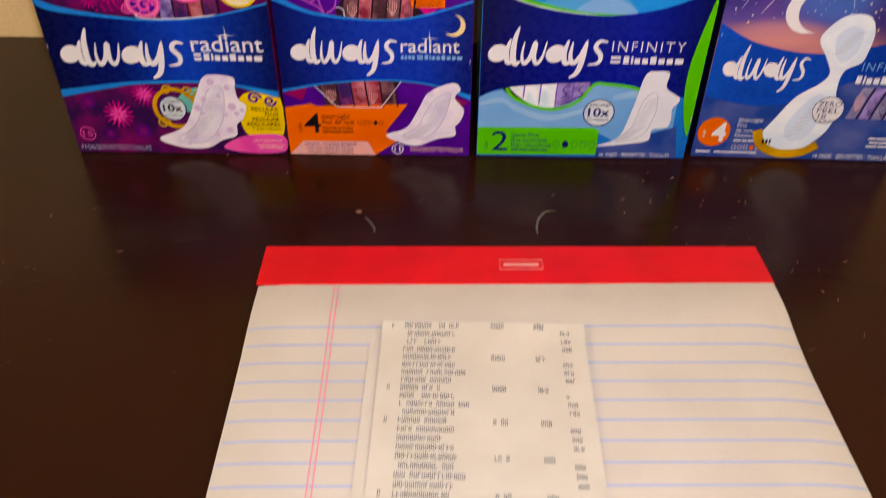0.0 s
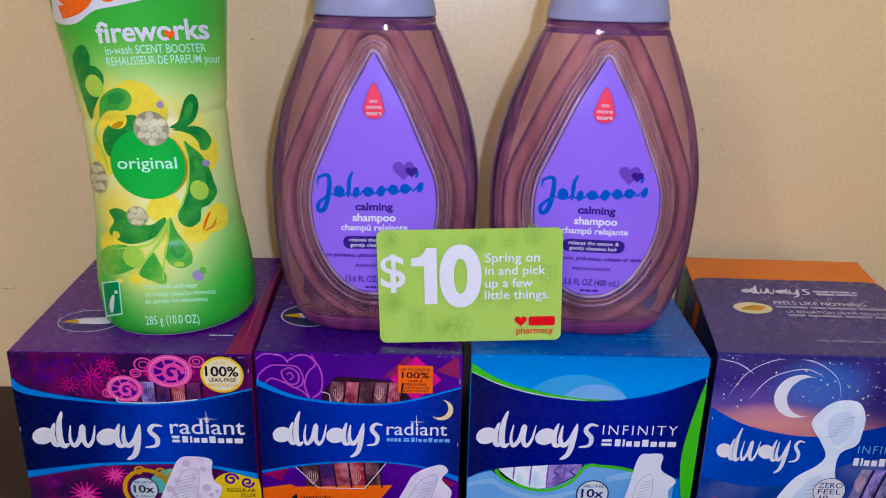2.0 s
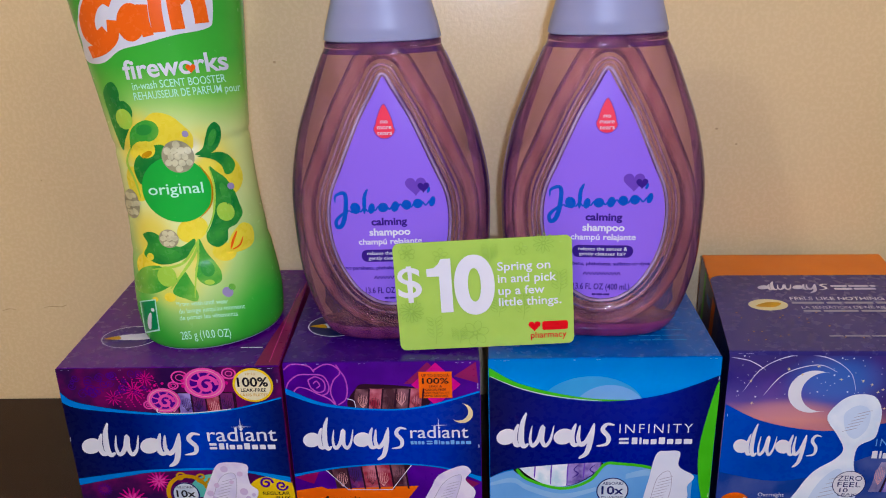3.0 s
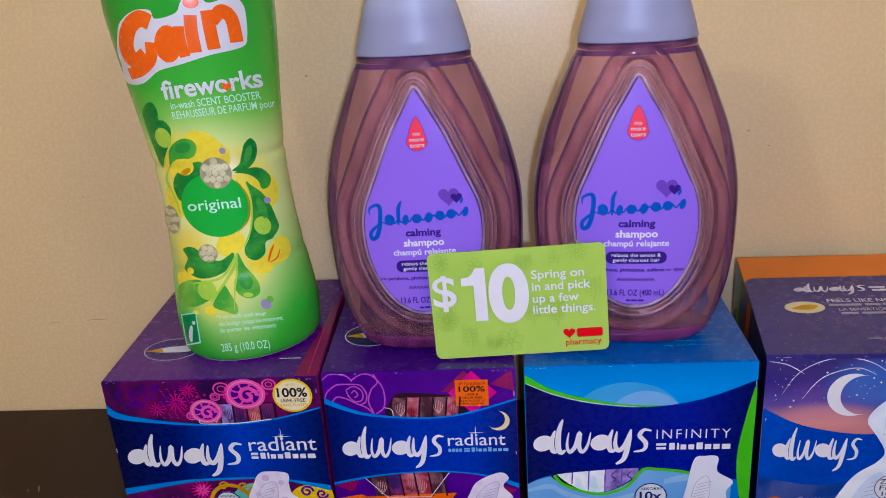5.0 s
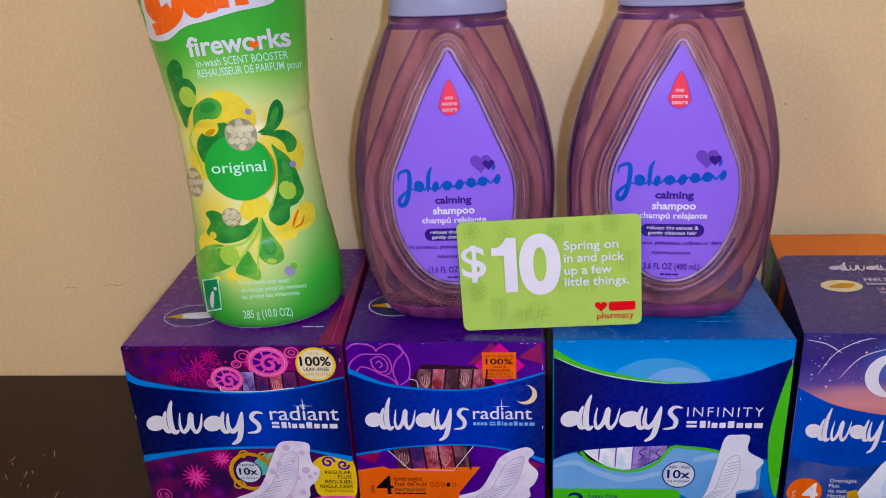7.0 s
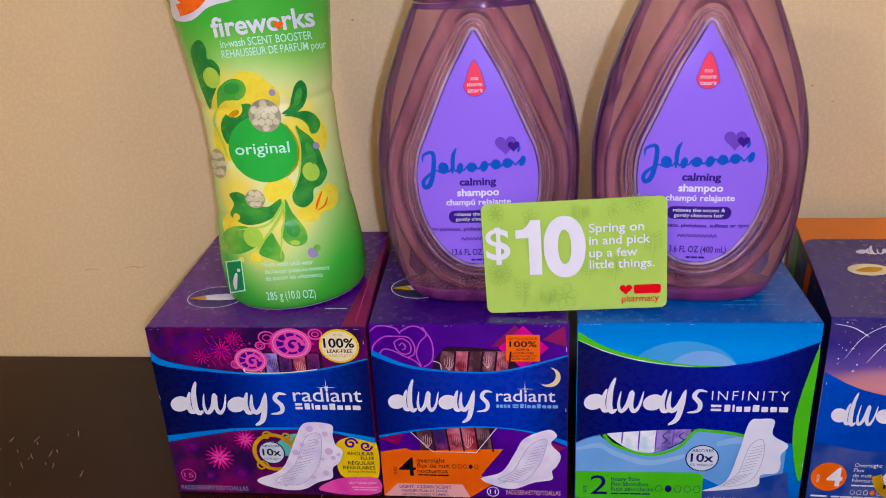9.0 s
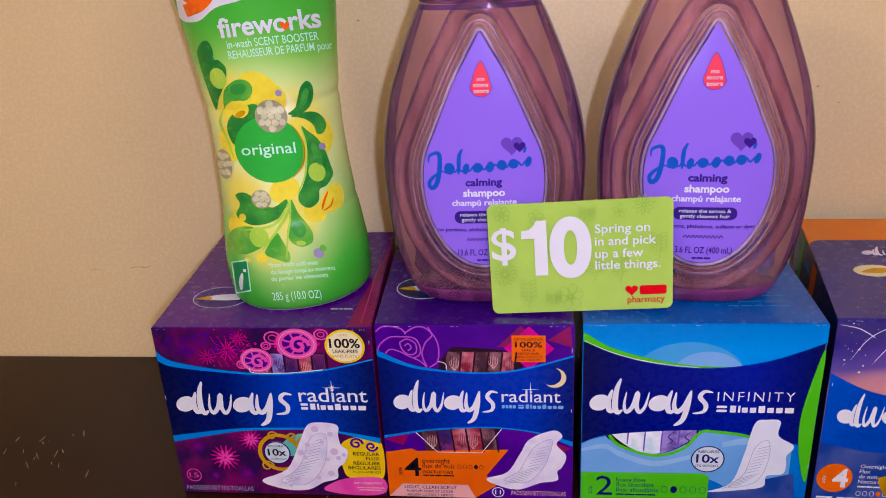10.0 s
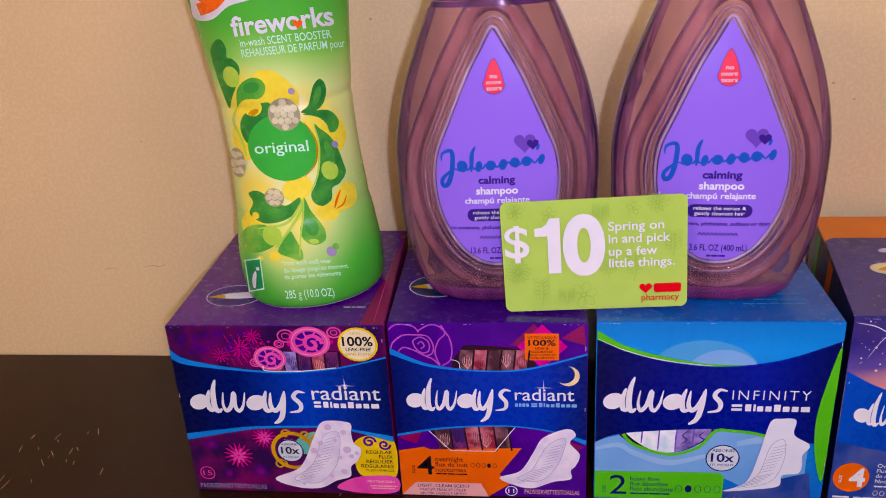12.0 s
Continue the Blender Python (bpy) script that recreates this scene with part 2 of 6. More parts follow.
def table_finish():
    m = mat("espresso_lacquer", "270f07", "2f1309", 7.0, 0.20, 0.8, 0.05, 90.0, spec=0.18)
    t = m.node_tree
    n, l = t.nodes, t.links
    p = n["Principled BSDF"]
    co = n.new("ShaderNodeTexCoord")
    mp = n.new("ShaderNodeMapping")
    mp.inputs["Scale"].default_value = (4, 60, 20)
    wv = n.new("ShaderNodeTexNoise")
    wv.inputs["Scale"].default_value, wv.inputs["Detail"].default_value = 3.0, 6.0
    l.new(co.outputs["Object"], mp.inputs[0])
    l.new(mp.outputs[0], wv.inputs["Vector"])
    mr = n.new("ShaderNodeMapRange")
    mr.inputs["From Min"].default_value, mr.inputs["From Max"].default_value = 0.35, 0.7
    mr.inputs["To Min"].default_value, mr.inputs["To Max"].default_value = 0.18, 0.27
    l.new(wv.outputs["Fac"], mr.inputs["Value"])
    l.new(mr.outputs[0], p.inputs["Roughness"])
    return m


TABLE = table_finish()


def clear_plastic(name, through_tint, refract_tint, milk, milk_share, open_share):
    """Clear tinted plastic with liquid in it: part see-through, part refracting, part milky, under a glossy skin."""
    m = bpy.data.materials.new(name)
    m.use_nodes = True
    t = m.node_tree
    n, l = t.nodes, t.links
    p = n["Principled BSDF"]
    p.inputs["Base Color"].default_value = lin(refract_tint)
    p.inputs["Roughness"].default_value = 0.02
    p.inputs["Transmission Weight"].default_value = 1.0
    p.inputs["IOR"].default_value = 1.43
    co = n.new("ShaderNodeTexCoord")
    mp = n.new("ShaderNodeMapping")
    mp.inputs["Scale"].default_value = (70, 70, 7)
    l.new(co.outputs["Object"], mp.inputs[0])
    # upright streaks; in tint and milk they stand in for refracted light
    nz = n.new("ShaderNodeTexNoise")
    nz.inputs["Scale"].default_value, nz.inputs["Detail"].default_value = 1.6, 2.0
    l.new(mp.outputs[0], nz.inputs["Vector"])
    bp = n.new("ShaderNodeBump")
    bp.inputs["Strength"].default_value, bp.inputs["Distance"].default_value = 0.06, 0.003
    l.new(nz.outputs["Fac"], bp.inputs["Height"])
    l.new(bp.outputs[0], p.inputs["Normal"])
    tr = n.new("ShaderNodeBsdfTransparent")
    hue = lin(through_tint)
    st = n.new("ShaderNodeValToRGB")
    st.color_ramp.elements[0].position, st.color_ramp.elements[0].color = 0.3, (hue[0] * 0.86, hue[1] * 0.82, hue[2] * 0.86, 1)
    st.color_ramp.elements[1].position, st.color_ramp.elements[1].color = 0.7, (min(1, hue[0] * 1.1), min(1, hue[1] * 1.1), min(1, hue[2] * 1.1), 1)
    l.new(nz.outputs["Fac"], st.inputs[0])
    l.new(st.outputs[0], tr.inputs[0])
    l.new(st.outputs[0], p.inputs["Base Color"])
    mx = n.new("ShaderNodeMixShader")
    mx.inputs[0].default_value = 1 - open_share
    l.new(tr.outputs[0], mx.inputs[1])
    l.new(p.outputs[0], mx.inputs[2])
    body = n.new("ShaderNodeBsdfPrincipled")
    body.inputs["Roughness"].default_value = 0.06
    cr = n.new("ShaderNodeValToRGB")
    c = lin(milk)
    cr.color_ramp.elements[0].position, cr.color_ramp.elements[0].color = 0.35, (c[0] * 0.6, c[1] * 0.5, c[2] * 0.6, 1)
    cr.color_ramp.elements[1].position, cr.color_ramp.elements[1].color = 0.68, (min(1, c[0] * 1.25), min(1, c[1] * 1.25), min(1, c[2] * 1.2), 1)
    l.new(nz.outputs["Fac"], cr.inputs[0])
    l.new(cr.outputs[0], body.inputs["Base Color"])
    my = n.new("ShaderNodeMixShader")
    my.inputs[0].default_value = milk_share
    l.new(mx.outputs[0], my.inputs[1])
    l.new(body.outputs[0], my.inputs[2])
    l.new(my.outputs[0], n["Material Output"].inputs["Surface"])
    return m


CLEAR = clear_plastic("mauve_clear_plastic", "f4d4f2", "f4d4f2", "d8a0c8", 0.07, 0.06)
RIM = clear_plastic("rim_clear_lilac", "e0ccf2", "e8d6f6", "d2bcf4", 0.5, 0.35)
RIB = clear_plastic("rib_clear_pink", "f6e4f0", "fae8f4", "d6a8c8", 0.3, 0.4)
# darker violets, coloured in for the refraction at the bottle's edges
EDGE = clear_plastic("edge_violet_refraction", "9464b0", "9c6cb8", "4c2276", 0.5, 0.3)
EDGE_SOFT = clear_plastic("edge_mauve_refraction", "d2b2dc", "d8b8e2", "8a58a8", 0.14, 0.6)
SWELL = clear_plastic("swell_pink_streak", "fce0ec", "fee8f2", "f0b4cc", 0.07, 0.5)
FOOT = clear_plastic("foot_magenta_plastic", "c080b0", "c878b4", "8c3a86", 0.5, 0.2)


# ---- mesh tools ----
from mathutils.geometry import tessellate_polygon


def mesh_of(bm, name, material, smooth=False):
    me = bpy.data.meshes.new(name)
    bmesh.ops.recalc_face_normals(bm, faces=bm.faces) if smooth is not None else None
    bm.to_mesh(me)
    bm.free()
    me.materials.append(material)
    if smooth:
        me.shade_smooth()
    return me


def part(name, bm, material, parent=None, label="", smooth=False):
    ob = new(name, mesh_of(bm, name, material, smooth))
    if parent is not None:
        ob.parent = parent
    return tagged(ob, label)


def thing(name, m, label, category, group="", kind=""):
    ob = new(name)
    ob.empty_display_size = 0.02
    ob.matrix_basis = m
    return tagged(ob, label, category, group, kind)


def box(bm, x0, y0, z0, x1, y1, z1, bevel=0.0, seg=2):
    vs = bmesh.ops.create_cube(bm, size=1)["verts"]
    for v in vs:
        v.co = Vector(((x0 + x1) / 2 + v.co.x * (x1 - x0), (y0 + y1) / 2 + v.co.y * (y1 - y0), (z0 + z1) / 2 + v.co.z * (z1 - z0)))
    if bevel:
        edges = list({e for v in vs for e in v.link_edges})
        bmesh.ops.bevel(bm, geom=edges, offset=bevel, segments=seg, affect="EDGES")
    return bm


def boxed(*a, **k):
    return box(bmesh.new(), *a, **k)


# flat shapes, as outlines in millimetres
def ell(cx, cy, rx, ry=None, n=40, turn=0.0, a0=0.0, a1=360.0):
    ry = rx if ry is None else ry
    c, s = math.cos(radians(turn)), math.sin(radians(turn))
    out = []
    for i in range(n):
        a = radians(a0 + (a1 - a0) * i / (n if a1 - a0 >= 360 else n - 1))
        x, y = rx * math.cos(a), ry * math.sin(a)
        out.append((cx + x * c - y * s, cy + x * s + y * c))
    return out


def rect(x0, y0, x1, y1, r=0.0, n=5):
    if r <= 0:
        return [(x0, y0), (x1, y0), (x1, y1), (x0, y1)]
    out = []
    for cx, cy, a in ((x1 - r, y1 - r, 0), (x0 + r, y1 - r, 90), (x0 + r, y0 + r, 180), (x1 - r, y0 + r, 270)):
        out += [(cx + r * math.cos(radians(a + 90 * i / n)), cy + r * math.sin(radians(a + 90 * i / n))) for i in range(n + 1)]
    return out


def spline(pts, closed=False, n=8):
    """A smooth line through the points."""
    q = [Vector(p) for p in pts]
    k, out = len(q), []
    for i in range(k if closed else k - 1):
        if closed:
            a, b, c, d = q[i - 1], q[i], q[(i + 1) % k], q[(i + 2) % k]
        else:
            a, b, c, d = q[max(i - 1, 0)], q[i], q[i + 1], q[min(i + 2, k - 1)]
        for j in range(n):
            t = j / n
            out.append(0.5 * (2 * b + (c - a) * t + (2 * a - 5 * b + 4 * c - d) * t * t + (3 * b - a - 3 * c + d) * t ** 3))
    if not closed:
        out.append(q[-1])
    return [tuple(v) for v in out]


def stroke(pts, w, taper=False, close=False):
    """A ribbon of width w along a line."""
    q = [Vector(p) for p in pts]
    left, right = [], []
    for i, p in enumerate(q):
        if close:
            d = q[(i + 1) % len(q)] - q[i - 1]
        else:
            d = q[min(i + 1, len(q) - 1)] - q[max(i - 1, 0)]
        d = d.normalized() if d.length > 0 else Vector((1, 0))
        h = w / 2 * (math.sin(math.pi * (i + 0.5) / len(q)) ** 0.6 if taper else 1)
        left.append((p.x - d.y * h, p.y + d.x * h))
        right.append((p.x + d.y * h, p.y - d.x * h))
    if close:
        return ("loop", left, right)
    return ("strip", left, right)


def drop(cx, cy, r, length, turn=0.0, n=36):
    """A teardrop whose point lies length from the middle of its round end."""
    out = []
    c, s = math.cos(radians(turn)), math.sin(radians(turn))
    for i in range(n):
        a = 2 * math.pi * i / n
        k = (1 + math.cos(a)) / 2
        y = math.cos(a) * r if math.cos(a) < 0 else math.cos(a) * length
        x = math.sin(a) * r * (1 - k ** 2.2 * 0.55 if math.cos(a) > 0 else 1)
        out.append((cx + x * c - y * s, cy + x * s + y * c))
    return out


def star(cx, cy, r0, r1, k, turn=0.0):
    return [(cx + (r0 if i % 2 == 0 else r1) * math.cos(radians(turn + 180 * i / k)), cy + (r0 if i % 2 == 0 else r1) * math.sin(radians(turn + 180 * i / k))) for i in range(2 * k)]


def petals(cx, cy, r, k, turn=0.0, fat=0.3):
    return [ell(cx + 0.58 * r * math.cos(radians(turn + 360 * i / k)), cy + 0.58 * r * math.sin(radians(turn + 360 * i / k)), 0.45 * r, fat * r, 14, turn + 360 * i / k) for i in range(k)]


def heart(cx, cy, s):
    out = []
    for i in range(40):
        a = 2 * math.pi * i / 40
        out.append((cx + s / 32 * 16 * math.sin(a) ** 3, cy + s / 32 * (13 * math.cos(a) - 5 * math.cos(2 * a) - 2 * math.cos(3 * a) - math.cos(4 * a))))
    return out


def crescent(cx, cy, r, turn, thick=0.62):
    a = [(r * math.cos(radians(t)), r * math.sin(radians(t))) for t in range(-115, 116, 10)]
    b = [(-r * (1 - thick) + 0.92 * r * math.cos(radians(t)), 0.92 * r * math.sin(radians(t))) for t in range(100, -101, -10)]
    c, s = math.cos(radians(turn)), math.sin(radians(turn))
    return [(cx + x * c - y * s, cy + x * s + y * c) for x, y in a + b]


def swirl(cx, cy, r, turns=1.6, w=1.2, flip=1):
    pts = []
    for i in range(40):
        q = i / 39
        a = flip * 2 * math.pi * turns * q
        pts.append((cx + r * (1 - 0.85 * q) * math.cos(a), cy + r * (1 - 0.85 * q) * math.sin(a)))
    return stroke(pts, w)


FONT = {}


def words(s, x0, y0, height, width=None, weight=0.0, turn=0.0, align="left", spacing=1.0):
    """Lettering with capitals of that height in millimetres, its baseline at y0; width: squeezed or stretched to it."""
    key = (s, round(weight, 4), spacing, height > 6)
    if key not in FONT:
        cu = bpy.data.curves.new("lettering", "FONT")
        cu.body, cu.size, cu.offset, cu.fill_mode, cu.resolution_u = s, 1.0, weight, "FRONT", 8 if height > 6 else 3
        cu.space_character = spacing
        ob = new("lettering", cu)
        bpy.context.view_layer.update()
        me = bpy.data.meshes.new_from_object(ob.evaluated_get(bpy.context.evaluated_depsgraph_get()))
        FONT[key] = ([(v.co.x, v.co.y) for v in me.vertices], [tuple(f.vertices) for f in me.polygons])
        bpy.data.objects.remove(ob)
        bpy.data.curves.remove(cu)
        bpy.data.meshes.remove(me)
    vs, fs = FONT[key]
    lo, hi = min(v[0] for v in vs), max(v[0] for v in vs)
    k = height / 0.69
    kx = width / (hi - lo) if width else k
    wide = (hi - lo) * kx
    off = {"left": 0, "centre": -wide / 2, "right": -wide}[align]
    c, si = math.cos(radians(turn)), math.sin(radians(turn))
    pts = [((v[0] - lo) * kx + off, v[1] * k) for v in vs]
    return ("faces", [(x0 + x * c - y * si, y0 + x * si + y * c) for x, y in pts], fs)


def sheet(shapes, to, step=0.0):
    """A bmesh of flat shapes, carried onto a surface by to(x, y, up) with millimetres in and metres out; up keeps pieces apart; step: longest edge."""
    bm = bmesh.new()
    for nth, sh in enumerate(shapes):
        if isinstance(sh, tuple) and sh[0] in ("strip", "loop"):
            k = len(sh[1])
            a, b = [[bm.verts.new((x, y, nth + 0.6 * i / k)) for i, (x, y) in enumerate(q)] for q in (sh[1], sh[2])]
            for i in range(k if sh[0] == "loop" else k - 1):
                bm.faces.new((a[i], b[i], b[(i + 1) % k], a[(i + 1) % k]))
        elif isinstance(sh, tuple) and sh[0] == "faces":
            vs = [bm.verts.new((x, y, nth)) for x, y in sh[1]]
            for f in sh[2]:
                if len(set(f)) > 2:
                    bm.faces.new([vs[i] for i in f])
        else:
            vs = [bm.verts.new((x, y, nth)) for x, y in sh]
            for tri in tessellate_polygon([[Vector((x, y, 0)) for x, y in sh]]):
                if len(set(tri)) == 3:
                    try:
                        bm.faces.new([vs[i] for i in tri])
                    except ValueError:
                        pass
    if step:
        for _ in range(7):
            long = [e for e in bm.edges if e.calc_length() > step]
            if not long:
                break
            bmesh.ops.subdivide_edges(bm, edges=long, cuts=1)
            bmesh.ops.triangulate(bm, faces=[f for f in bm.faces if len(f.verts) > 3])
    for f in bm.faces:
        f.normal_update()
        if f.normal.z < 0:
            f.normal_flip()
    for v in bm.verts:
        v.co = to(v.co.x, v.co.y, 0.06 * (v.co.z % 12))
    return bm


# prints whose pieces stand apart, and prints too small to pick apart
SINGLE = {"name_bar", "stem_print", "pale_haze", "lace_swirl", "gold_lace", "band_edge", "lilac_dot", "leaf_lace", "moon_arc",
          "facet_print", "rose_drawing", "pad_core", "lettering", "petal_print", "side_letters", "burst", "window_lip", "blossom_print"}
MANY = {"small_print", "star_print", "gold_star_print", "lace_dots", "scroll_print", "rubbed_edge", "floral_haze", "pad_hatching", "code_bar", "print"}


class Face:
    """A printed face: each print lies a hair above the last layer."""

    def __init__(self, parent, to, step=0.0):
        self.parent, self.to, self.step = parent, to, step

    def put(self, name, shapes, material, layer, label="", parent=None):
        if name in SINGLE and len(shapes) > 1:
            return [self.put(name, [q], material, layer + 0.06 * (i % 12), label, parent) for i, q in enumerate(shapes)][0]
        ob = part(name, sheet(shapes, lambda x, y, up: self.to(x, y, layer + up), self.step), material, parent or self.parent, label, None)
        if self.step:
            ob.data.shade_smooth()
        return tagged(ob, kind="stuff" if name in MANY else "")


def script_mark(x0, y0, w, h):
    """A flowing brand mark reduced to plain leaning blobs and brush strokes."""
    def at(*q):
        return spline([(x0 + w * u, y0 + h * v) for u, v in q], False, 6)
    out = []
    for u in (0.088, 0.57):
        c = (x0 + w * u, y0 + h * 0.48)
        out.append(ell(c[0], c[1], w * 0.088, h * 0.165, 28, 32))
        out.append(stroke(at((u + 0.10, 0.76), (u + 0.07, 0.50), (u + 0.085, 0.30), (u + 0.14, 0.33)), 0.046 * w, True))
    out.append(stroke(at((0.255, 1.0), (0.222, 0.75), (0.212, 0.42), (0.235, 0.27), (0.275, 0.33)), 0.050 * w, True))
    out.append(stroke(at((0.305, 0.72), (0.288, 0.44), (0.31, 0.28), (0.36, 0.42), (0.395, 0.70), (0.388, 0.42), (0.415, 0.28), (0.46, 0.42), (0.488, 0.72)), 0.040 * w, True))
    out.append(stroke(at((0.705, 0.72), (0.692, 0.44), (0.72, 0.30), (0.77, 0.42), (0.818, 0.74)), 0.042 * w, True))
    out.append(stroke(at((0.822, 0.76), (0.80, 0.42), (0.765, 0.12), (0.70, 0.0)), 0.046 * w, True))
    out.append(stroke(at((0.995, 0.72), (0.93, 0.74), (0.895, 0.62), (0.945, 0.46), (0.93, 0.31), (0.845, 0.27)), 0.040 * w, True))
    return out


def bars(x0, y0, h, widths, gap=0.35):
    out, x = [], x0
    for w in widths:
        out.append(rect(x, y0, x + w, y0 + h, min(h, w) * 0.25, 3))
        x += w + gap
    return out


def name_bars(x0, y0, h, unit):
    """A line of lettering that is left as plain bars, tall and low as its rhythm goes."""
    out, x = [], x0
    for w, tall in ((0.9, 1), (0.35, 1), (0.9, 0.74), (0.95, 0.74), (1.0, 1), (1.0, 0.74), (1.0, 0.74), (1.35, 0.74)):
        out.append(rect(x, y0, x + 0.86 * w * unit, y0 + h * tall, 0.3, 3))
        x += (w + 0.16) * unit
    return out


def band(top, low):
    """The area between two smooth lines, each from left to right."""
    return spline(top) + spline(low)[::-1]


# ---- the room ----
TOP = 0.75
BACK = 0.150


def setting(name, bm, material, label, category):
    return tagged(part(name, bm, material, None), label, category, "", "structure")


setting("floor", boxed(-2.2, -2.6, -0.05, 2.4, BACK + 0.12, 0.0), FLOOR, "brown wooden floor under the table", "floor")
setting("ceiling", boxed(-2.2, -2.6, 2.5, 2.4, BACK + 0.12, 2.56), CEIL, "plain white painted ceiling", "ceiling")
wall_back = setting("wall_north", boxed(-2.2, BACK, 0.0, 2.4, BACK + 0.12, 2.5), WALL, "beige semi-gloss painted wall behind the table", "wall")
setting("wall_south", boxed(-2.2, -2.72, 0.0, 2.4, -2.6, 2.5), WALL, "beige painted wall", "wall")
setting("wall_west", boxed(-2.32, -2.72, 0.0, -2.2, BACK + 0.12, 2.5), WALL, "beige painted wall", "wall")
setting("wall_east", boxed(2.4, -2.72, 0.0, 2.52, BACK + 0.12, 2.5), WALL, "beige painted wall", "wall")

# small scuffs on the paint
on_wall = Face(wall_back, lambda x, y, k: Vector((x / 1000, BACK - 0.0003 * k, y / 1000)))
on_wall.put("scuff", [stroke(spline([(-204, 820), (-198, 821), (-192, 820.5), (-187, 822)]), 0.6, True)], WALLMARK, 1)
on_wall.put("scuff", [stroke(spline([(-234, 818), (-229, 819.5), (-224, 819)]), 0.5, True)], WALLMARK, 1)
on_wall.put("speck", [ell(-25, 983, 0.9, 0.8, 10)], WALLMARK, 1)
on_wall.put("speck", [ell(248, 935, 0.9, 0.6, 10)], WALLMARK, 1)
on_wall.put("speck", [ell(261, 925, 0.9, 0.5, 10)], WALLMARK, 1)
on_wall.put("speck", [ell(-187, 911, 0.5, 0.5, 10)], WALLMARK, 1)


# ---- table ----
def table():
    t = thing("table", pose(0.1, 0, 0), "dark espresso lacquered wooden table against the wall", "table")
    y0, y1 = -0.78, BACK - 0.0005
    top = part("tabletop", boxed(-0.75, y0, TOP - 0.032, 0.75, y1, TOP, bevel=0.003), TABLE, t)
    for x in (-0.69, 0.69):
        for y in (y0 + 0.06, y1 - 0.06):
            part("leg", boxed(x - 0.035, y - 0.035, 0.0, x + 0.035, y + 0.035, TOP - 0.032, bevel=0.004), TABLE, t)
    for y in (y0 + 0.05, y1 - 0.05):
        part("apron", boxed(-0.655, y - 0.011, TOP - 0.12, 0.655, y + 0.011, TOP - 0.0325), TABLE, t)
    for x in (-0.68, 0.68):
        part("apron", boxed(x - 0.011, y0 + 0.096, TOP - 0.12, x + 0.011, y1 - 0.096, TOP - 0.0325), TABLE, t)
    up = Face(top, lambda x, y, k: Vector((x / 1000 - 0.1, y / 1000, TOP + 0.0001 * k)))
    up.put("scuff", [stroke(spline([(141, -50), (136, -51), (132, -57), (130.5, -64), (130.5, -70)]), 1.3, True)], SCUFF, 1)
    up.put("scuff", [stroke(spline([(46, -57), (49, -61), (51.5, -66), (52, -70)]), 1.1, True)], SCUFF, 1)
    up.put("scuff", [ell(43, -53, 1.6, 1.3, 12)], SCRATCH, 1)
    rnd = random.Random(5)
    for _ in range(70):
        x, y = rnd.gauss(215, 34), rnd.uniform(-150, -12)
        a, ln = radians(rnd.gauss(62, 22)), rnd.uniform(0.8, 4.0)
        up.put("scratch", [stroke([(x, y), (x + ln * 0.5 * math.cos(a), y + ln * 0.5 * math.sin(a)), (x + ln * math.cos(a), y + ln * math.sin(a))], rnd.uniform(0.15, 0.4), True)], SCRATCH, 1)
    for _ in range(60):
        x, y = rnd.uniform(-330, 60), rnd.uniform(-170, 120)
        a, ln = radians(rnd.uniform(0, 180)), rnd.uniform(0.5, 3.2)
        up.put("scratch", [stroke([(x, y), (x + ln * 0.5 * math.cos(a), y + ln * 0.5 * math.sin(a)), (x + ln * math.cos(a), y + ln * math.sin(a))], rnd.uniform(0.15, 0.45), True)], SCRATCH, 1)
    # a worn patch with longer bright scratches
    for _ in range(26):
        x, y = rnd.gauss(-232, 26), rnd.gauss(22, 22)
        a, ln = radians(rnd.gauss(112, 14)), rnd.uniform(2.5, 8.0)
        up.put("scratch", [stroke([(x, y), (x + ln * 0.5 * math.cos(a), y + ln * 0.5 * math.sin(a)), (x + ln * math.cos(a), y + ln * math.sin(a))], rnd.uniform(0.3, 0.7), True)], SCRATCH, 1)
    return t


table()


# ---- writing pad and receipt ----
def pad_height(x, y):
    """Height of the top page over the table, in millimetres; x from the left edge, y down from the top edge."""
    d = max(0.0, y - 28)
    lift = 3.2 * math.exp(-((d - 16) / 20) ** 2) * (0.5 + 0.5 * x / 222)
    edge = max(0.0, (x - 200) / 22)
    return 7.0 + lift - 3.0 * edge ** 2 * min(1, d / 25) - 1.2 * max(0, (15 - x) / 15) ** 2


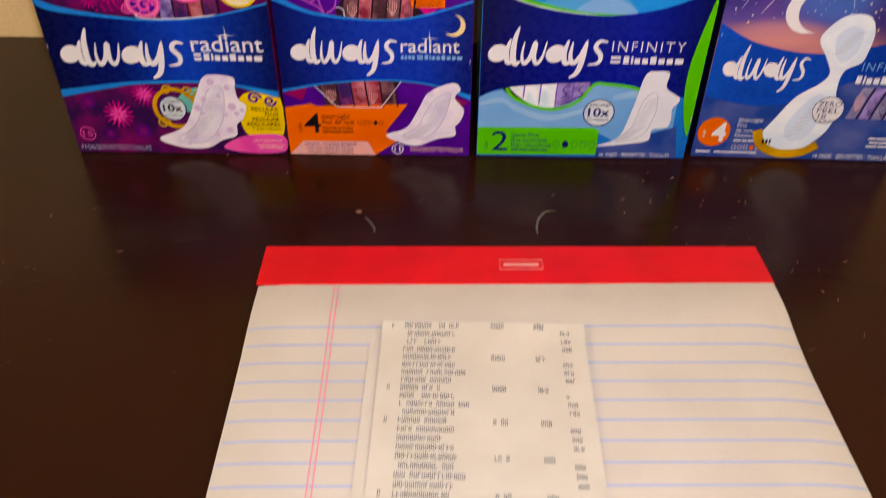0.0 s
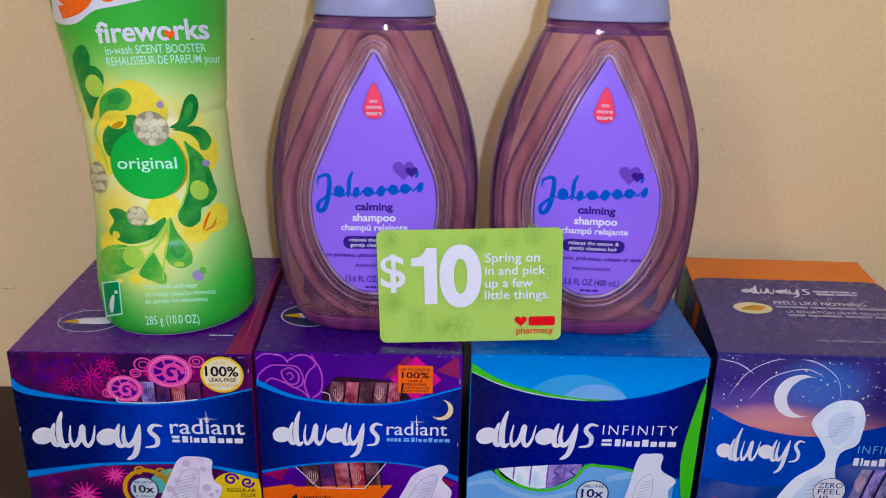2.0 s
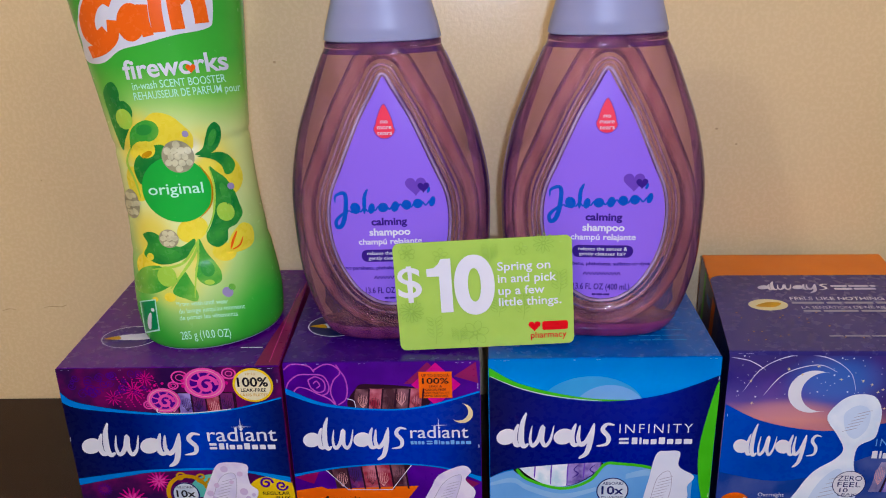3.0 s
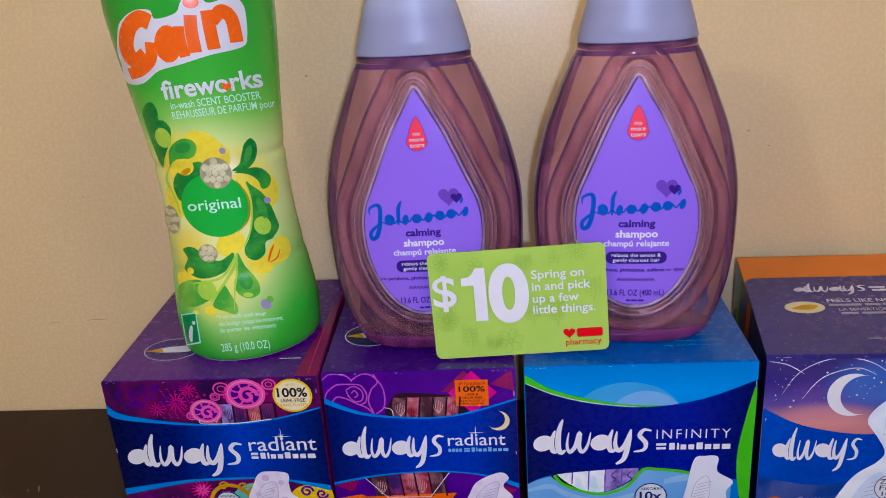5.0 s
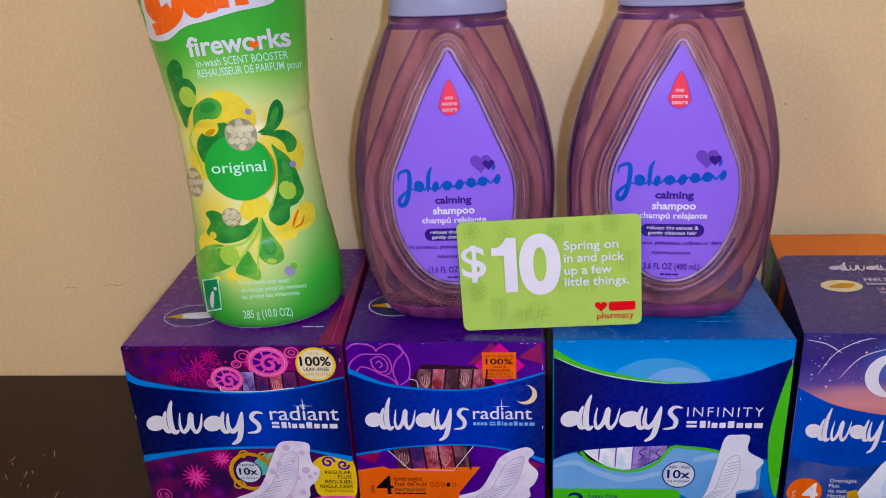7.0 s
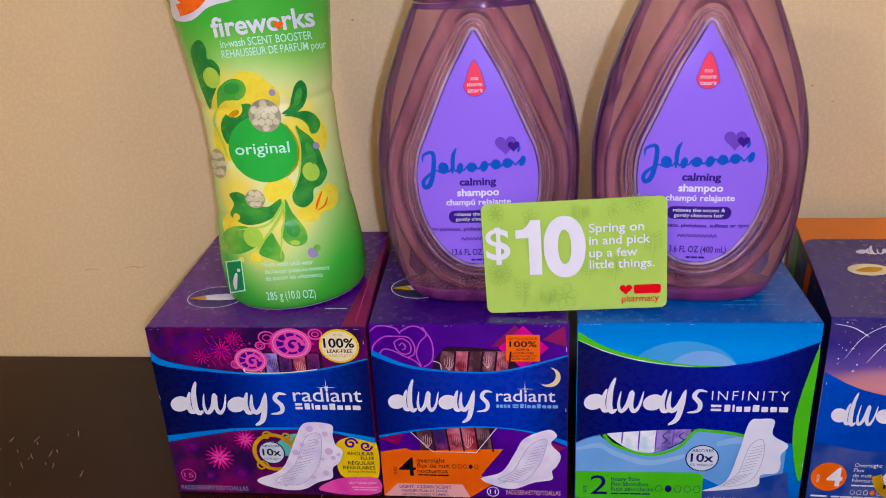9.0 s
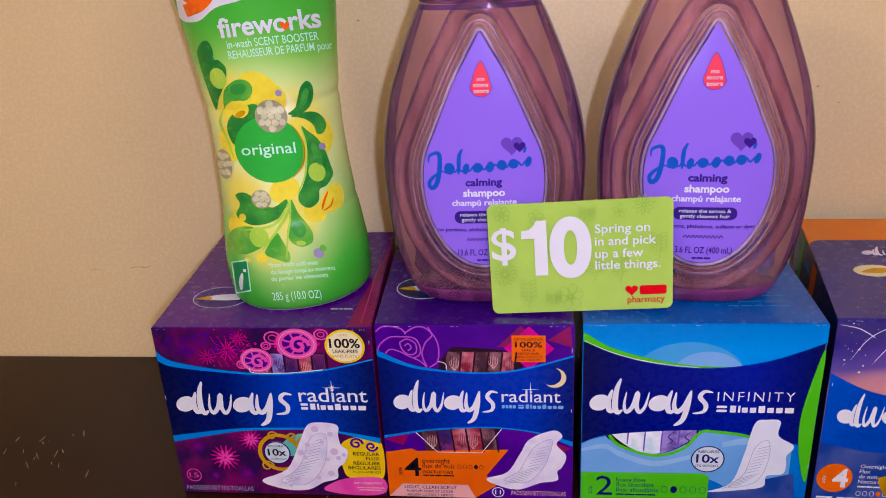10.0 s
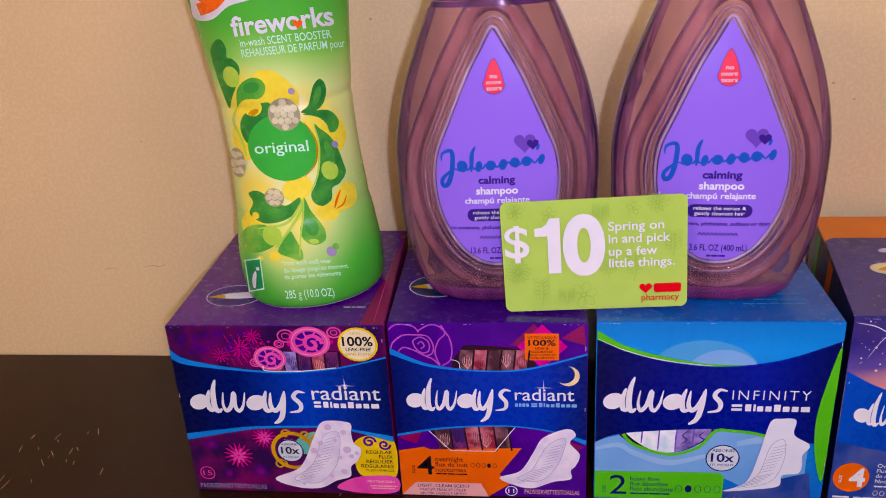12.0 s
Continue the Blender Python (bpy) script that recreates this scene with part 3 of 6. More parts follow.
def writing_pad():
    t = thing("writing_pad", pose(0.0055, -0.0905, TOP, 0, 0, 1.2), "white ruled writing pad with a red binding strip on the table", "notepad")
    W, L = 222, 305

    bm = bmesh.new()
    nx, ny = 44, 70
    grid = []
    for j in range(ny + 1):
        y = 27 + (L - 27) * j / ny
        row = []
        for i in range(nx + 1):
            x = W * i / nx
            row.append(bm.verts.new((x / 1000, -y / 1000, pad_height(x, y) / 1000)))
        grid.append(row)
    for j in range(ny):
        for i in range(nx):
            bm.faces.new((grid[j][i], grid[j + 1][i], grid[j + 1][i + 1], grid[j][i + 1]))
    part("page", bm, PAPER, t, "", True)
    part("page_block", boxed(0.0012, -L / 1000, 0.0003, W / 1000 - 0.0012, -0.0015, 0.0038, bevel=0.0004), PAGE_EDGE, t)
    strip = bmesh.new()
    prof = [(0.3, 0.4), (0.1, 6.8), (0.8, 7.9), (26.6, 8.6), (27.4, 8.4), (27.4, 7.6)]
    cols = [[strip.verts.new((x / 1000, -y / 1000, z / 1000)) for y, z in prof] for x in (-0.6, W * 0.33, W * 0.66, W + 0.6)]
    for a, b in zip(cols, cols[1:]):
        for i in range(len(prof) - 1):
            strip.faces.new((a[i], a[i + 1], b[i + 1], b[i]))
    red = part("binding_strip", strip, BINDING, t, "glossy red paper binding strip")
    tab = Face(red, lambda x, y, k: Vector((x / 1000, -y / 1000, (7.9 + 0.7 * (y - 0.8) / 25.8) / 1000 + 0.00012 * k)))
    tab.put("brand_frame", [stroke(rect(104.5, 11.0, 123.5, 17.5), 0.45, close=True)], PEACH, 1)
    tab.put("brand_bar", [rect(106.2, 13.4, 121.8, 15.2, 0.4)], PEACH, 1)
    flat = Face(t, lambda x, y, k: Vector((x / 1000, -y / 1000, pad_height(x, y) / 1000 + 0.00012 * k)), 6.0)
    for i in range(27):
        y = 54 + 9.25 * i
        flat.put("rule", [stroke([(0.6, y), (W * 0.5, y), (W - 0.6, y)], 0.85)], RULE, 1)
    for x in (33.0, 34.8):
        flat.put("margin_line", [stroke([(x, 28.5), (x, 160), (x, L - 1)], 0.55)], MARGIN, 2)
    return t


writing_pad()


def receipt():
    t = thing("receipt", pose(0.0615, -0.1445, TOP + 0.0075, 0, 0, -0.6), "long white thermal paper receipt folded on the writing pad", "receipt")

    def high(x, y, k):
        base = pad_height(55 + x, 55 + y) - 7.0
        curl = 2.2 * math.exp(-y / 9.0) + 0.7 * math.sin(y / 21.0 + 0.5) + 0.5 * math.sin(x / 30 + y / 40)
        return Vector((x / 1000, -y / 1000, (base + 1.5 + curl) / 1000 + 0.0001 * k))

    def low(x, y, k):
        base = pad_height(55 + x, 55 + y) - 7.0
        return Vector((x / 1000, -y / 1000, (base + 0.55) / 1000 + 0.0001 * k))

    def leaf(name, f, x0, y0, w, ln, label=""):
        bm = bmesh.new()
        nx, ny = 16, 60
        g = [[bm.verts.new(f(x0 + w * i / nx, y0 + ln * j / ny, 0)) for i in range(nx + 1)] for j in range(ny + 1)]
        for j in range(ny):
            for i in range(nx):
                bm.faces.new((g[j][i], g[j + 1][i], g[j + 1][i + 1], g[j][i + 1]))
        return part(name, bm, RECEIPT, t, label, True)

    leaf("lower_fold", low, -4.5, 8.5, 80, 215)
    leaf("upper_fold", high, 0, 0, 80, 232)
    rnd = random.Random(11)
    shapes = []

    def line(x, y, n, w=1.05, h=2.9):
        for i in range(n):
            if rnd.random() < 0.10:
                continue
            # two upright strokes and a crossing one stand for a small unreadable character
            cx, tall = x + i * (w + 0.30), h * rnd.uniform(0.85, 1.0)
            shapes.append(rect(cx, y - tall, cx + 0.34, y))
            if rnd.random() < 0.8:
                shapes.append(rect(cx + w - 0.34, y - tall, cx + w, y))
            at = y - tall * rnd.choice((0.12, 0.5, 0.9))
            shapes.append(rect(cx, at - 0.2, cx + w, at + 0.2))

    y, row = 3.2, 0
    while y < 228:
        k = row % 4
        if k == 0:
            line(4, y, 1)
            line(9, y, rnd.randint(13, 16))
            line(43, y, 4)
            line(60, y, 3)
        else:
            line(9, y, (15, 19, 15)[k - 1] if k != 2 else rnd.choice((12, 19)), 1.05, 2.7)
        if k in (1, 2, 3):
            line(70 + 0.2 * k, y - 1.4, 3, 1.0, 2.2)
        y += 3.75
        row += 1
    ob = Face(t, high, 0.0).put("print", shapes, INK, 1, "grey printed rows")
    tagged(ob, kind="stuff")
    return t


receipt()


# ---- pad cartons ----
def carton(name, label, place, W, D, H, shear, body, top, side_l, side_r, turn=0.0, lift=0.0):
    """A folded board carton: four walls, a lid and flaps; millimetres. Returns the thing, its front and its top."""
    t = thing(name, pose(*place, 0, 0, turn), label, "carton", "row of pad cartons on the table")

    def sh(x, y, z):
        return Vector(((x + shear * y / D) / 1000, y / 1000, z * (1 + lift / H * y / D) / 1000))

    def board(nm, x0, y0, z0, x1, y1, z1, material, bevel=0.35):
        bm = boxed(x0, y0, z0, x1, y1, z1, bevel=bevel)
        for v in bm.verts:
            x, y, z = v.co
            v.co = sh(x, y, z)
        return part(nm, bm, material, t)

    board("front_panel", 0, 0.0, 0.3, W, 0.3, H - 0.3, body, 0.1)
    board("back_panel", 0, D - 1.0, 0.3, W, D, H - 0.3, body)
    board("side_panel", 0.0, 0.33, 0.3, 1.0, D - 1.05, H - 0.3, side_l)
    board("side_panel", W - 1.0, 0.33, 0.3, W, D - 1.05, H - 0.3, side_r)
    board("base_panel", 1.05, 1.05, 0.0, W - 1.05, D - 1.05, 1.0, body)
    board("lid_panel", 0.15, 0.15, H - 0.95, W - 0.15, D - 0.15, H, top)
    front = Face(t, lambda x, y, k: Vector((x / 1000, -0.00011 * k, y / 1000)))
    lid = Face(t, lambda x, y, k: sh(x, y, H + 0.11 * k))
    left = Face(t, lambda x, y, k: sh(-0.11 * k, x, y))
    return t, front, lid, left


def wear(front, W, H, seed):
    """Pale rubbed spots along the folded edges, painted for the edges' glints as well."""
    rnd = random.Random(seed)
    sh = []
    for _ in range(9):
        x = rnd.choice((rnd.uniform(1, 12), rnd.uniform(W - 14, W - 3), rnd.uniform(1, W - 3)))
        sh.append(stroke([(x, H - 0.25), (x + 0.4, H - 0.2), (x + rnd.uniform(0.6, 1.8), H - 0.25)], rnd.uniform(0.1, 0.28), True))
    for _ in range(2):
        y = rnd.uniform(10, H - 6)
        x = rnd.choice((1.2, W - 1.2))
        sh.append(stroke([(x, y), (x, y + rnd.uniform(0.4, 1.2)), (x, y + rnd.uniform(1.3, 3))], 0.3, True))
    front.put("rubbed_edge", sh, LAVENDER, 15)


def wrapped_pads(front, x0, x1, y0, y1, mats, lean=0.0):
    """Wrapped pads in low relief on the cut-out's dark patch, each a soft pillow."""
    k = len(mats)
    for i, m in enumerate(mats):
        bm = bmesh.new()
        w = (x1 - x0) / k
        cx = x0 + w * (i + 0.5)
        n, r = 10, 8
        g = []
        for j in range(r + 1):
            v = j / r
            y = y0 + (y1 - y0) * v
            g.append([bm.verts.new(front.to(cx + w * 0.52 * (2 * a / n - 1) + lean * (v - 0.5) * 4 + 0.3 * math.sin(7 * v + i), y,
                                          1 + 3.0 * math.sqrt(max(0, 1 - (2 * a / n - 1) ** 2)))) for a in range(n + 1)])
        for j in range(r):
            for a in range(n):
                bm.faces.new((g[j][a], g[j][a + 1], g[j + 1][a + 1], g[j + 1][a]))
        ob = part("wrapped_pad", bm, m, front.parent, "", True)
        rnd = random.Random(31 * i + int(x0))
        # a printed spray of fine leaf veins
        y = y0 + (y1 - y0) * rnd.uniform(0.05, 0.3)
        tilt = rnd.uniform(-0.15, 0.15)
        for j in range(6):
            u = (j - 2.5) / 2.7
            front.put("wrapper_line", [stroke(spline([(cx + w * tilt, y), (cx + w * (tilt + 0.34 * u), y + 0.25 * (y1 - y0)), (cx + w * max(-0.46, min(0.46, tilt + 0.30 * u)), y + (0.62 - 0.12 * abs(u)) * (y1 - y0))]), 0.24, True)], PEACH if i % 3 == 0 else PLUM, 4.1, "", ob)
        # a dark stroke painted in for the shade between neighbouring pads
        front.put("pad_gap_shade", [stroke([(cx + w * 0.5 - lean * 2, y0), (cx + w * 0.5, (y0 + y1) / 2), (cx + w * 0.5 + lean * 2, y1)], 0.9)], PLUM, 4.3, "", ob)


def pad_picture(front, pts, core, lines, material, layer):
    pic = front.put("pad_picture", [spline(pts, True, 5)], material, layer, "picture of a white winged pad")
    front.put("pad_core", [spline(core, True, 6)], PADCOOL if material is PADCOOL else LAVENDER, layer + 1, "", pic)
    front.put("pad_fold", [stroke(spline(core, True, 6), 0.3, close=True)], GREYLINE, layer + 1.5, "", pic)
    front.put("pad_hatching", [stroke([a, ((a[0] + b[0]) / 2, (a[1] + b[1]) / 2), b], 0.35, True) for a, b in lines], GREYLINE, layer + 2, "", pic)


def hatch(x0, y0, x1, y1, w, k):
    out = []
    for i in range(k):
        q = (i + 0.5) / k
        cx, cy = x0 + (x1 - x0) * q, y0 + (y1 - y0) * q
        out.append(((cx - w / 2, cy - w * 0.12), (cx + w / 2, cy + w * 0.18)))
    return out


def flow_dots(front, x, y, dark, step, layer, material, solid):
    for i in range(5):
        front.put("flow_drop", [ell(x + i * step, y, step * 0.36, step * 0.48, 16)] if i == dark else [stroke(ell(x + i * step, y, step * 0.33, step * 0.45, 16), 0.25, close=True)], solid if i == dark else material, layer)


def carton_one():
    W, H = 113.5, 103
    t, f, lid, left = carton("pad_carton", "purple and magenta floral pad carton with a blue band",
                             (-0.1145, -0.001, TOP), W, 131, H, -8, FLORAL, PURPLE_TOP, NAVY_SIDE, MAG_SIDE)
    tw = [(0.3, 90), (8, 84), (33, 79), (60, 77), (87, 79.5), (W - 0.3, 86)]
    lw = [(0.3, 34), (27, 39.5), (44, 42), (77, 43), (92, 41), (W - 0.3, 35)]
    # flat dark patch painted as the shaded cut-out at the top, with wrapped pads on it
    f.put("cut_out_shade", [rect(49, 76, 90, 89, 2)], PLUM, 1)
    wrapped_pads(f, 53, 89, 75, 88.5, [WRAP_C, WRAP_E, WRAP_C, WRAP_A, WRAP_C])
    f.put("floral_haze", petals(38, 90, 6, 13, 5, 0.06) + petals(45, 97, 4.5, 11, 15, 0.06) + petals(27, 86, 4.5, 11, 0, 0.06) + [ell(30 + 22 * ((i * 37) % 41) / 41, 81 + 18 * ((i * 23) % 29) / 29, 0.45, 0.45, 6) for i in range(80)], MAGENTA, 0.5)
    for cx, cy, r, turn in ((75, 94.2, 10.6, 1), (53, 84.6, 8.6, 1)):
        lace = f.put("lace_disc", [ell(cx, cy, r, r * 0.82, 40)], PINK, 4.4)
        f.put("lace_cell", [ell(cx, cy, r * 0.70, r * 0.57, 30)], FLORAL2, 5.0, "", lace)
        f.put("lace_net", [swirl(cx + 0.1 * r, cy - 0.1 * r, r * 0.5, 1.3, r * 0.2, turn)] + [stroke([(cx + r * 0.30 * math.cos(a), cy + r * 0.25 * math.sin(a)), (cx + r * 0.52 * math.cos(a + 0.08), cy + r * 0.43 * math.sin(a + 0.08)), (cx + r * 0.74 * math.cos(a), cy + r * 0.6 * math.sin(a))], r * 0.09) for a in (0.3, 1.1, 1.9, 2.7, 3.5, 4.3, 5.2)], PINK, 5.3, "", lace)
        f.put("lace_edge", [stroke(ell(cx, cy, r * 0.86, r * 0.70, 40), 0.35, close=True)], PEACH, 5.8, "", lace)
    for cx, cy, r in ((63, 97.5, 4.2), (68, 91, 3.0), (88, 99.5, 3.4), (45, 82, 2.6), (59, 93, 2.4)):
        f.put("lace_ring", [stroke(ell(cx, cy, r, r * 0.82, 24), 0.8, close=True), stroke(ell(cx, cy, r * 0.5, r * 0.4, 16), 0.5, close=True)], PINK, 4.2)
    f.put("lace_dots", [ell(75 + 11.2 * math.cos(a * 0.42), 94.2 + 9.8 * math.sin(a * 0.42) * 0.72, 1.0, 1.0, 8) for a in range(0, 9)] + [ell(53.5 + 7.8 * math.cos(a * 0.55 + 1), 86.5 + 7.8 * math.sin(a * 0.55 + 1), 0.8, 0.8, 8) for a in range(6)], MAGENTA, 4)
    rnd = random.Random(3)
    f.put("scroll_print", [swirl(rnd.uniform(6, 44), rnd.uniform(88, 100), rnd.uniform(1.5, 3.2), 1.5, 0.4, rnd.choice((-1, 1))) for _ in range(26)], FLORAL2, 1.5)
    f.put("window_lip", [stroke(spline([(49, 80), (49.2, 77.8), (55, 77.2), (70, 77.5), (87, 79.5)]), 0.5)], WHITE, 6.8)
    b = f.put("blue_band", [band(tw, lw)], BAND1, 5)
    f.put("band_edge", [band(tw, [(0.3, 84), (8, 80.5), (33, 77.4), (60, 76), (87, 78.6), (W - 0.3, 85.2)]), band([(0.3, 38), (27, 42), (44, 43.6), (77, 44.2), (92, 42.4), (W - 0.3, 38.5)], lw)], SKYBLUE, 6, "", b)
    f.put("wordmark", script_mark(5.4, 45.4, 64, 26.5), WHITE, 7, "plain white brand mark", b)
    f.put("lettering", [words("radiant", 72.5, 60.5, 8.2, 36, 0.004)], WHITE, 7, "", b)
    f.put("sparkle", [star(90.5, 69, 5.5, 0.35, 4, 0), star(90.5, 69, 2.0, 0.3, 4, 45)], WHITE, 8, "", b)
    f.put("name_bar", bars(73, 57.9, 1.5, (3.8,)) + bars(73, 55.6, 1.5, (3.8,)) + name_bars(78.0, 55.6, 3.7, 3.5), WHITE, 7, "", b)
    s = f.put("seal", [ell(99.6, 93.0, 10.2, 9.6)], YELLOW, 7, "round cream and yellow seal")
    f.put("seal_face", [ell(99.6, 93.0, 9.0, 8.5)], CREAM, 8, "", s)
    f.put("lettering", [words("100%", 91.8, 92.4, 5.0, 15.6, 0.024), words("LEAK-FREE", 93.3, 89.4, 1.9, 12.8, 0.014)], BLACK, 9, "", s)
    f.put("lettering", [words("SANS FUITES", 92.6, 86.8, 1.6, 14.2), words("UP TO", 96.6, 98.8, 1.2, 5)], GOLD, 9, "", s)
    # lower half: flowers, seal, pad
    for cx, cy, r in ((27, 24, 8), (43, 36, 6.5), (13, 31, 4), (38, 14, 4.5), (20, 12, 3.5)):
        f.put("flower", petals(cx, cy, r, 16, 10, 0.07) + [ell(cx, cy, r * 0.22, r * 0.22, 12)], MAGENTA if r > 5 else FLORAL2, 2)
        f.put("flower_heart", petals(cx, cy, r * 0.62, 9, 25, 0.12) + [stroke(ell(cx, cy, r * 0.2), 0.4, close=True)], PINK if r > 5 else MAG_SIDE, 2.8)
    f.put("gold_lace", [stroke(ell(58, 28, 11, 11, 40), 2.2, close=True), swirl(50, 19, 3.6, 1.3, 1.0), swirl(66, 38, 4, 1.3, 1.1, -1), swirl(55, 38.5, 3, 1.3, 0.9)], GOLD, 3)
    f.put("teal_haze", [ell(68, 33, 10, 6, 24, 30)], TEAL, 2.6)
    c = f.put("absorb_seal", [ell(56.5, 28, 7.3)], SILVER, 4.6, "silver round seal")
    f.put("seal_rim", [stroke(ell(56.5, 28, 7.0), 0.7, close=True)], NAVY, 5.8, "", c)
    f.put("lettering", [words("10x", 51.4, 26.2, 4.2, 10.2, 0.02), words("ABSORBS", 51.8, 31.6, 1.3, 9.4), words("ITS WEIGHT", 52, 23.4, 1.1, 9.2)], BLACK, 5.8, "", c)
    y = f.put("yellow_spot", [spline([(91, 24), (92, 34), (100, 38.5), (113, 36.5), (113, 13), (100, 11.5), (93, 14)], True)], YELLOW, 3.9)
    f.put("leaf_lace", [swirl(100, 34.5, 3.6, 1.4, 1.3), swirl(108, 33, 3.2, 1.4, 1.2, -1)], FLORAL2, 4.6, "", y)
    f.put("lettering", [words("REGULAR", 112, 27.2, 2.1, 14.2, 0.01, align="right"), words("FLUX", 112, 24.3, 2.1, 7.4, 0.01, align="right"), words("RÉGULIER", 112, 21.2, 2.1, 14.5, 0.01, align="right"),
                        words("REGULARES", 112, 18.2, 2.1, 17.5, 0.01, align="right"), words("FLEXI-WINGS", 112, 15.8, 1.4, 15, align="right")], BLACK, 5.2, "", y)
    p = f.put("pink_spot", [spline([(80, 4), (88, 10.5), (100, 13), (113, 12), (113, 3), (98, 1)], True)], PINK, 4.2)
    f.put("lettering", [words("LIGHT CLEAN SCENT", 112, 8.6, 1.3, 15.4, align="right")], CREAM, 5, "", p)
    f.put("small_print", bars(98, 5.9, 0.7, (4, 3, 5, 2)) + bars(99, 4.4, 0.7, (3, 5, 4)), PEACH, 5, "", p)
    pad_picture(f, [(46, 10), (61, 18), (70, 36), (75, 46), (81, 48), (91, 46.5), (91, 40), (92, 34), (95.5, 30), (93, 23), (89, 19), (88, 12.5), (80, 9.5), (71, 4.5), (58, 4.5)],
                [(57, 10), (68, 20), (76, 38), (84, 41), (84, 30), (80, 18), (70, 8)], hatch(62, 9, 75, 24, 11, 7) + hatch(74, 22, 81, 38, 7, 8), PADWHITE, 10)
    f.put("blossom_print", [ell(x, z, r, r, 14) for x, z, r in ((79, 44, 2), (87, 41, 1.6), (70, 29, 1.8), (74, 34, 1.5), (88, 30, 2.2), (85, 16, 1.8), (72, 26, 1.2), (82, 36, 1.2), (90, 26, 1.4), (66, 12, 1.3), (62, 7.5, 1.0), (78, 13, 1.3), (84, 25, 1.0), (93, 28, 1.1))], LILAC, 13.2)
    n = f.put("count_ring", [stroke(ell(7.5, 12, 4), 0.5, close=True)], PINK, 3)
    f.put("lettering", [words("15", 4.9, 10.4, 3.2, 5.2)], PINK, 3, "", n)
    f.put("lettering", [words("PADS/SERVIETTES/TOALLAS", 2, 2.2, 2.9, 38, 0.0)], LILACDOT, 3)
    # lid
    lid.put("lid_oval", [stroke(ell(27, 35, 15.5, 13), 0.6, close=True)], LAVENDER, 1)
    lid.put("oval_picture", [ell(27, 35, 14.8, 12.4)], INDIGO_TOP, 0.6)
    lid.put("pad_sketch", [spline([(14, 33), (22, 37), (34, 39), (40, 38), (38, 32), (24, 31)], True)], LAVENDER, 2)
    lid.put("pencil_sketch", [spline([(13, 32.5), (20, 35.5), (22, 31.5)], True)], GOLD, 3)
    lid.put("magenta_patch", [[(101, 1.0), (104, 30), (108, 60), (112, 100), (113, 126), (113, 1.0)]], MAG_SIDE, 0.8)
    lid.put("fold_line", [stroke([(108, 4), (109, 60), (110, 100)], 0.4, True)], PINK, 2)
    lid.put("small_print", bars(90, 20, 1.0, (4, 2, 5)), LAVENDER, 2)
    left.put("side_letters", bars(3, 72, 4, (1.0, 0.8)) + bars(4, 55, 1.2, (0.8,)), WHITE, 1)
    wear(f, W, H, 1)


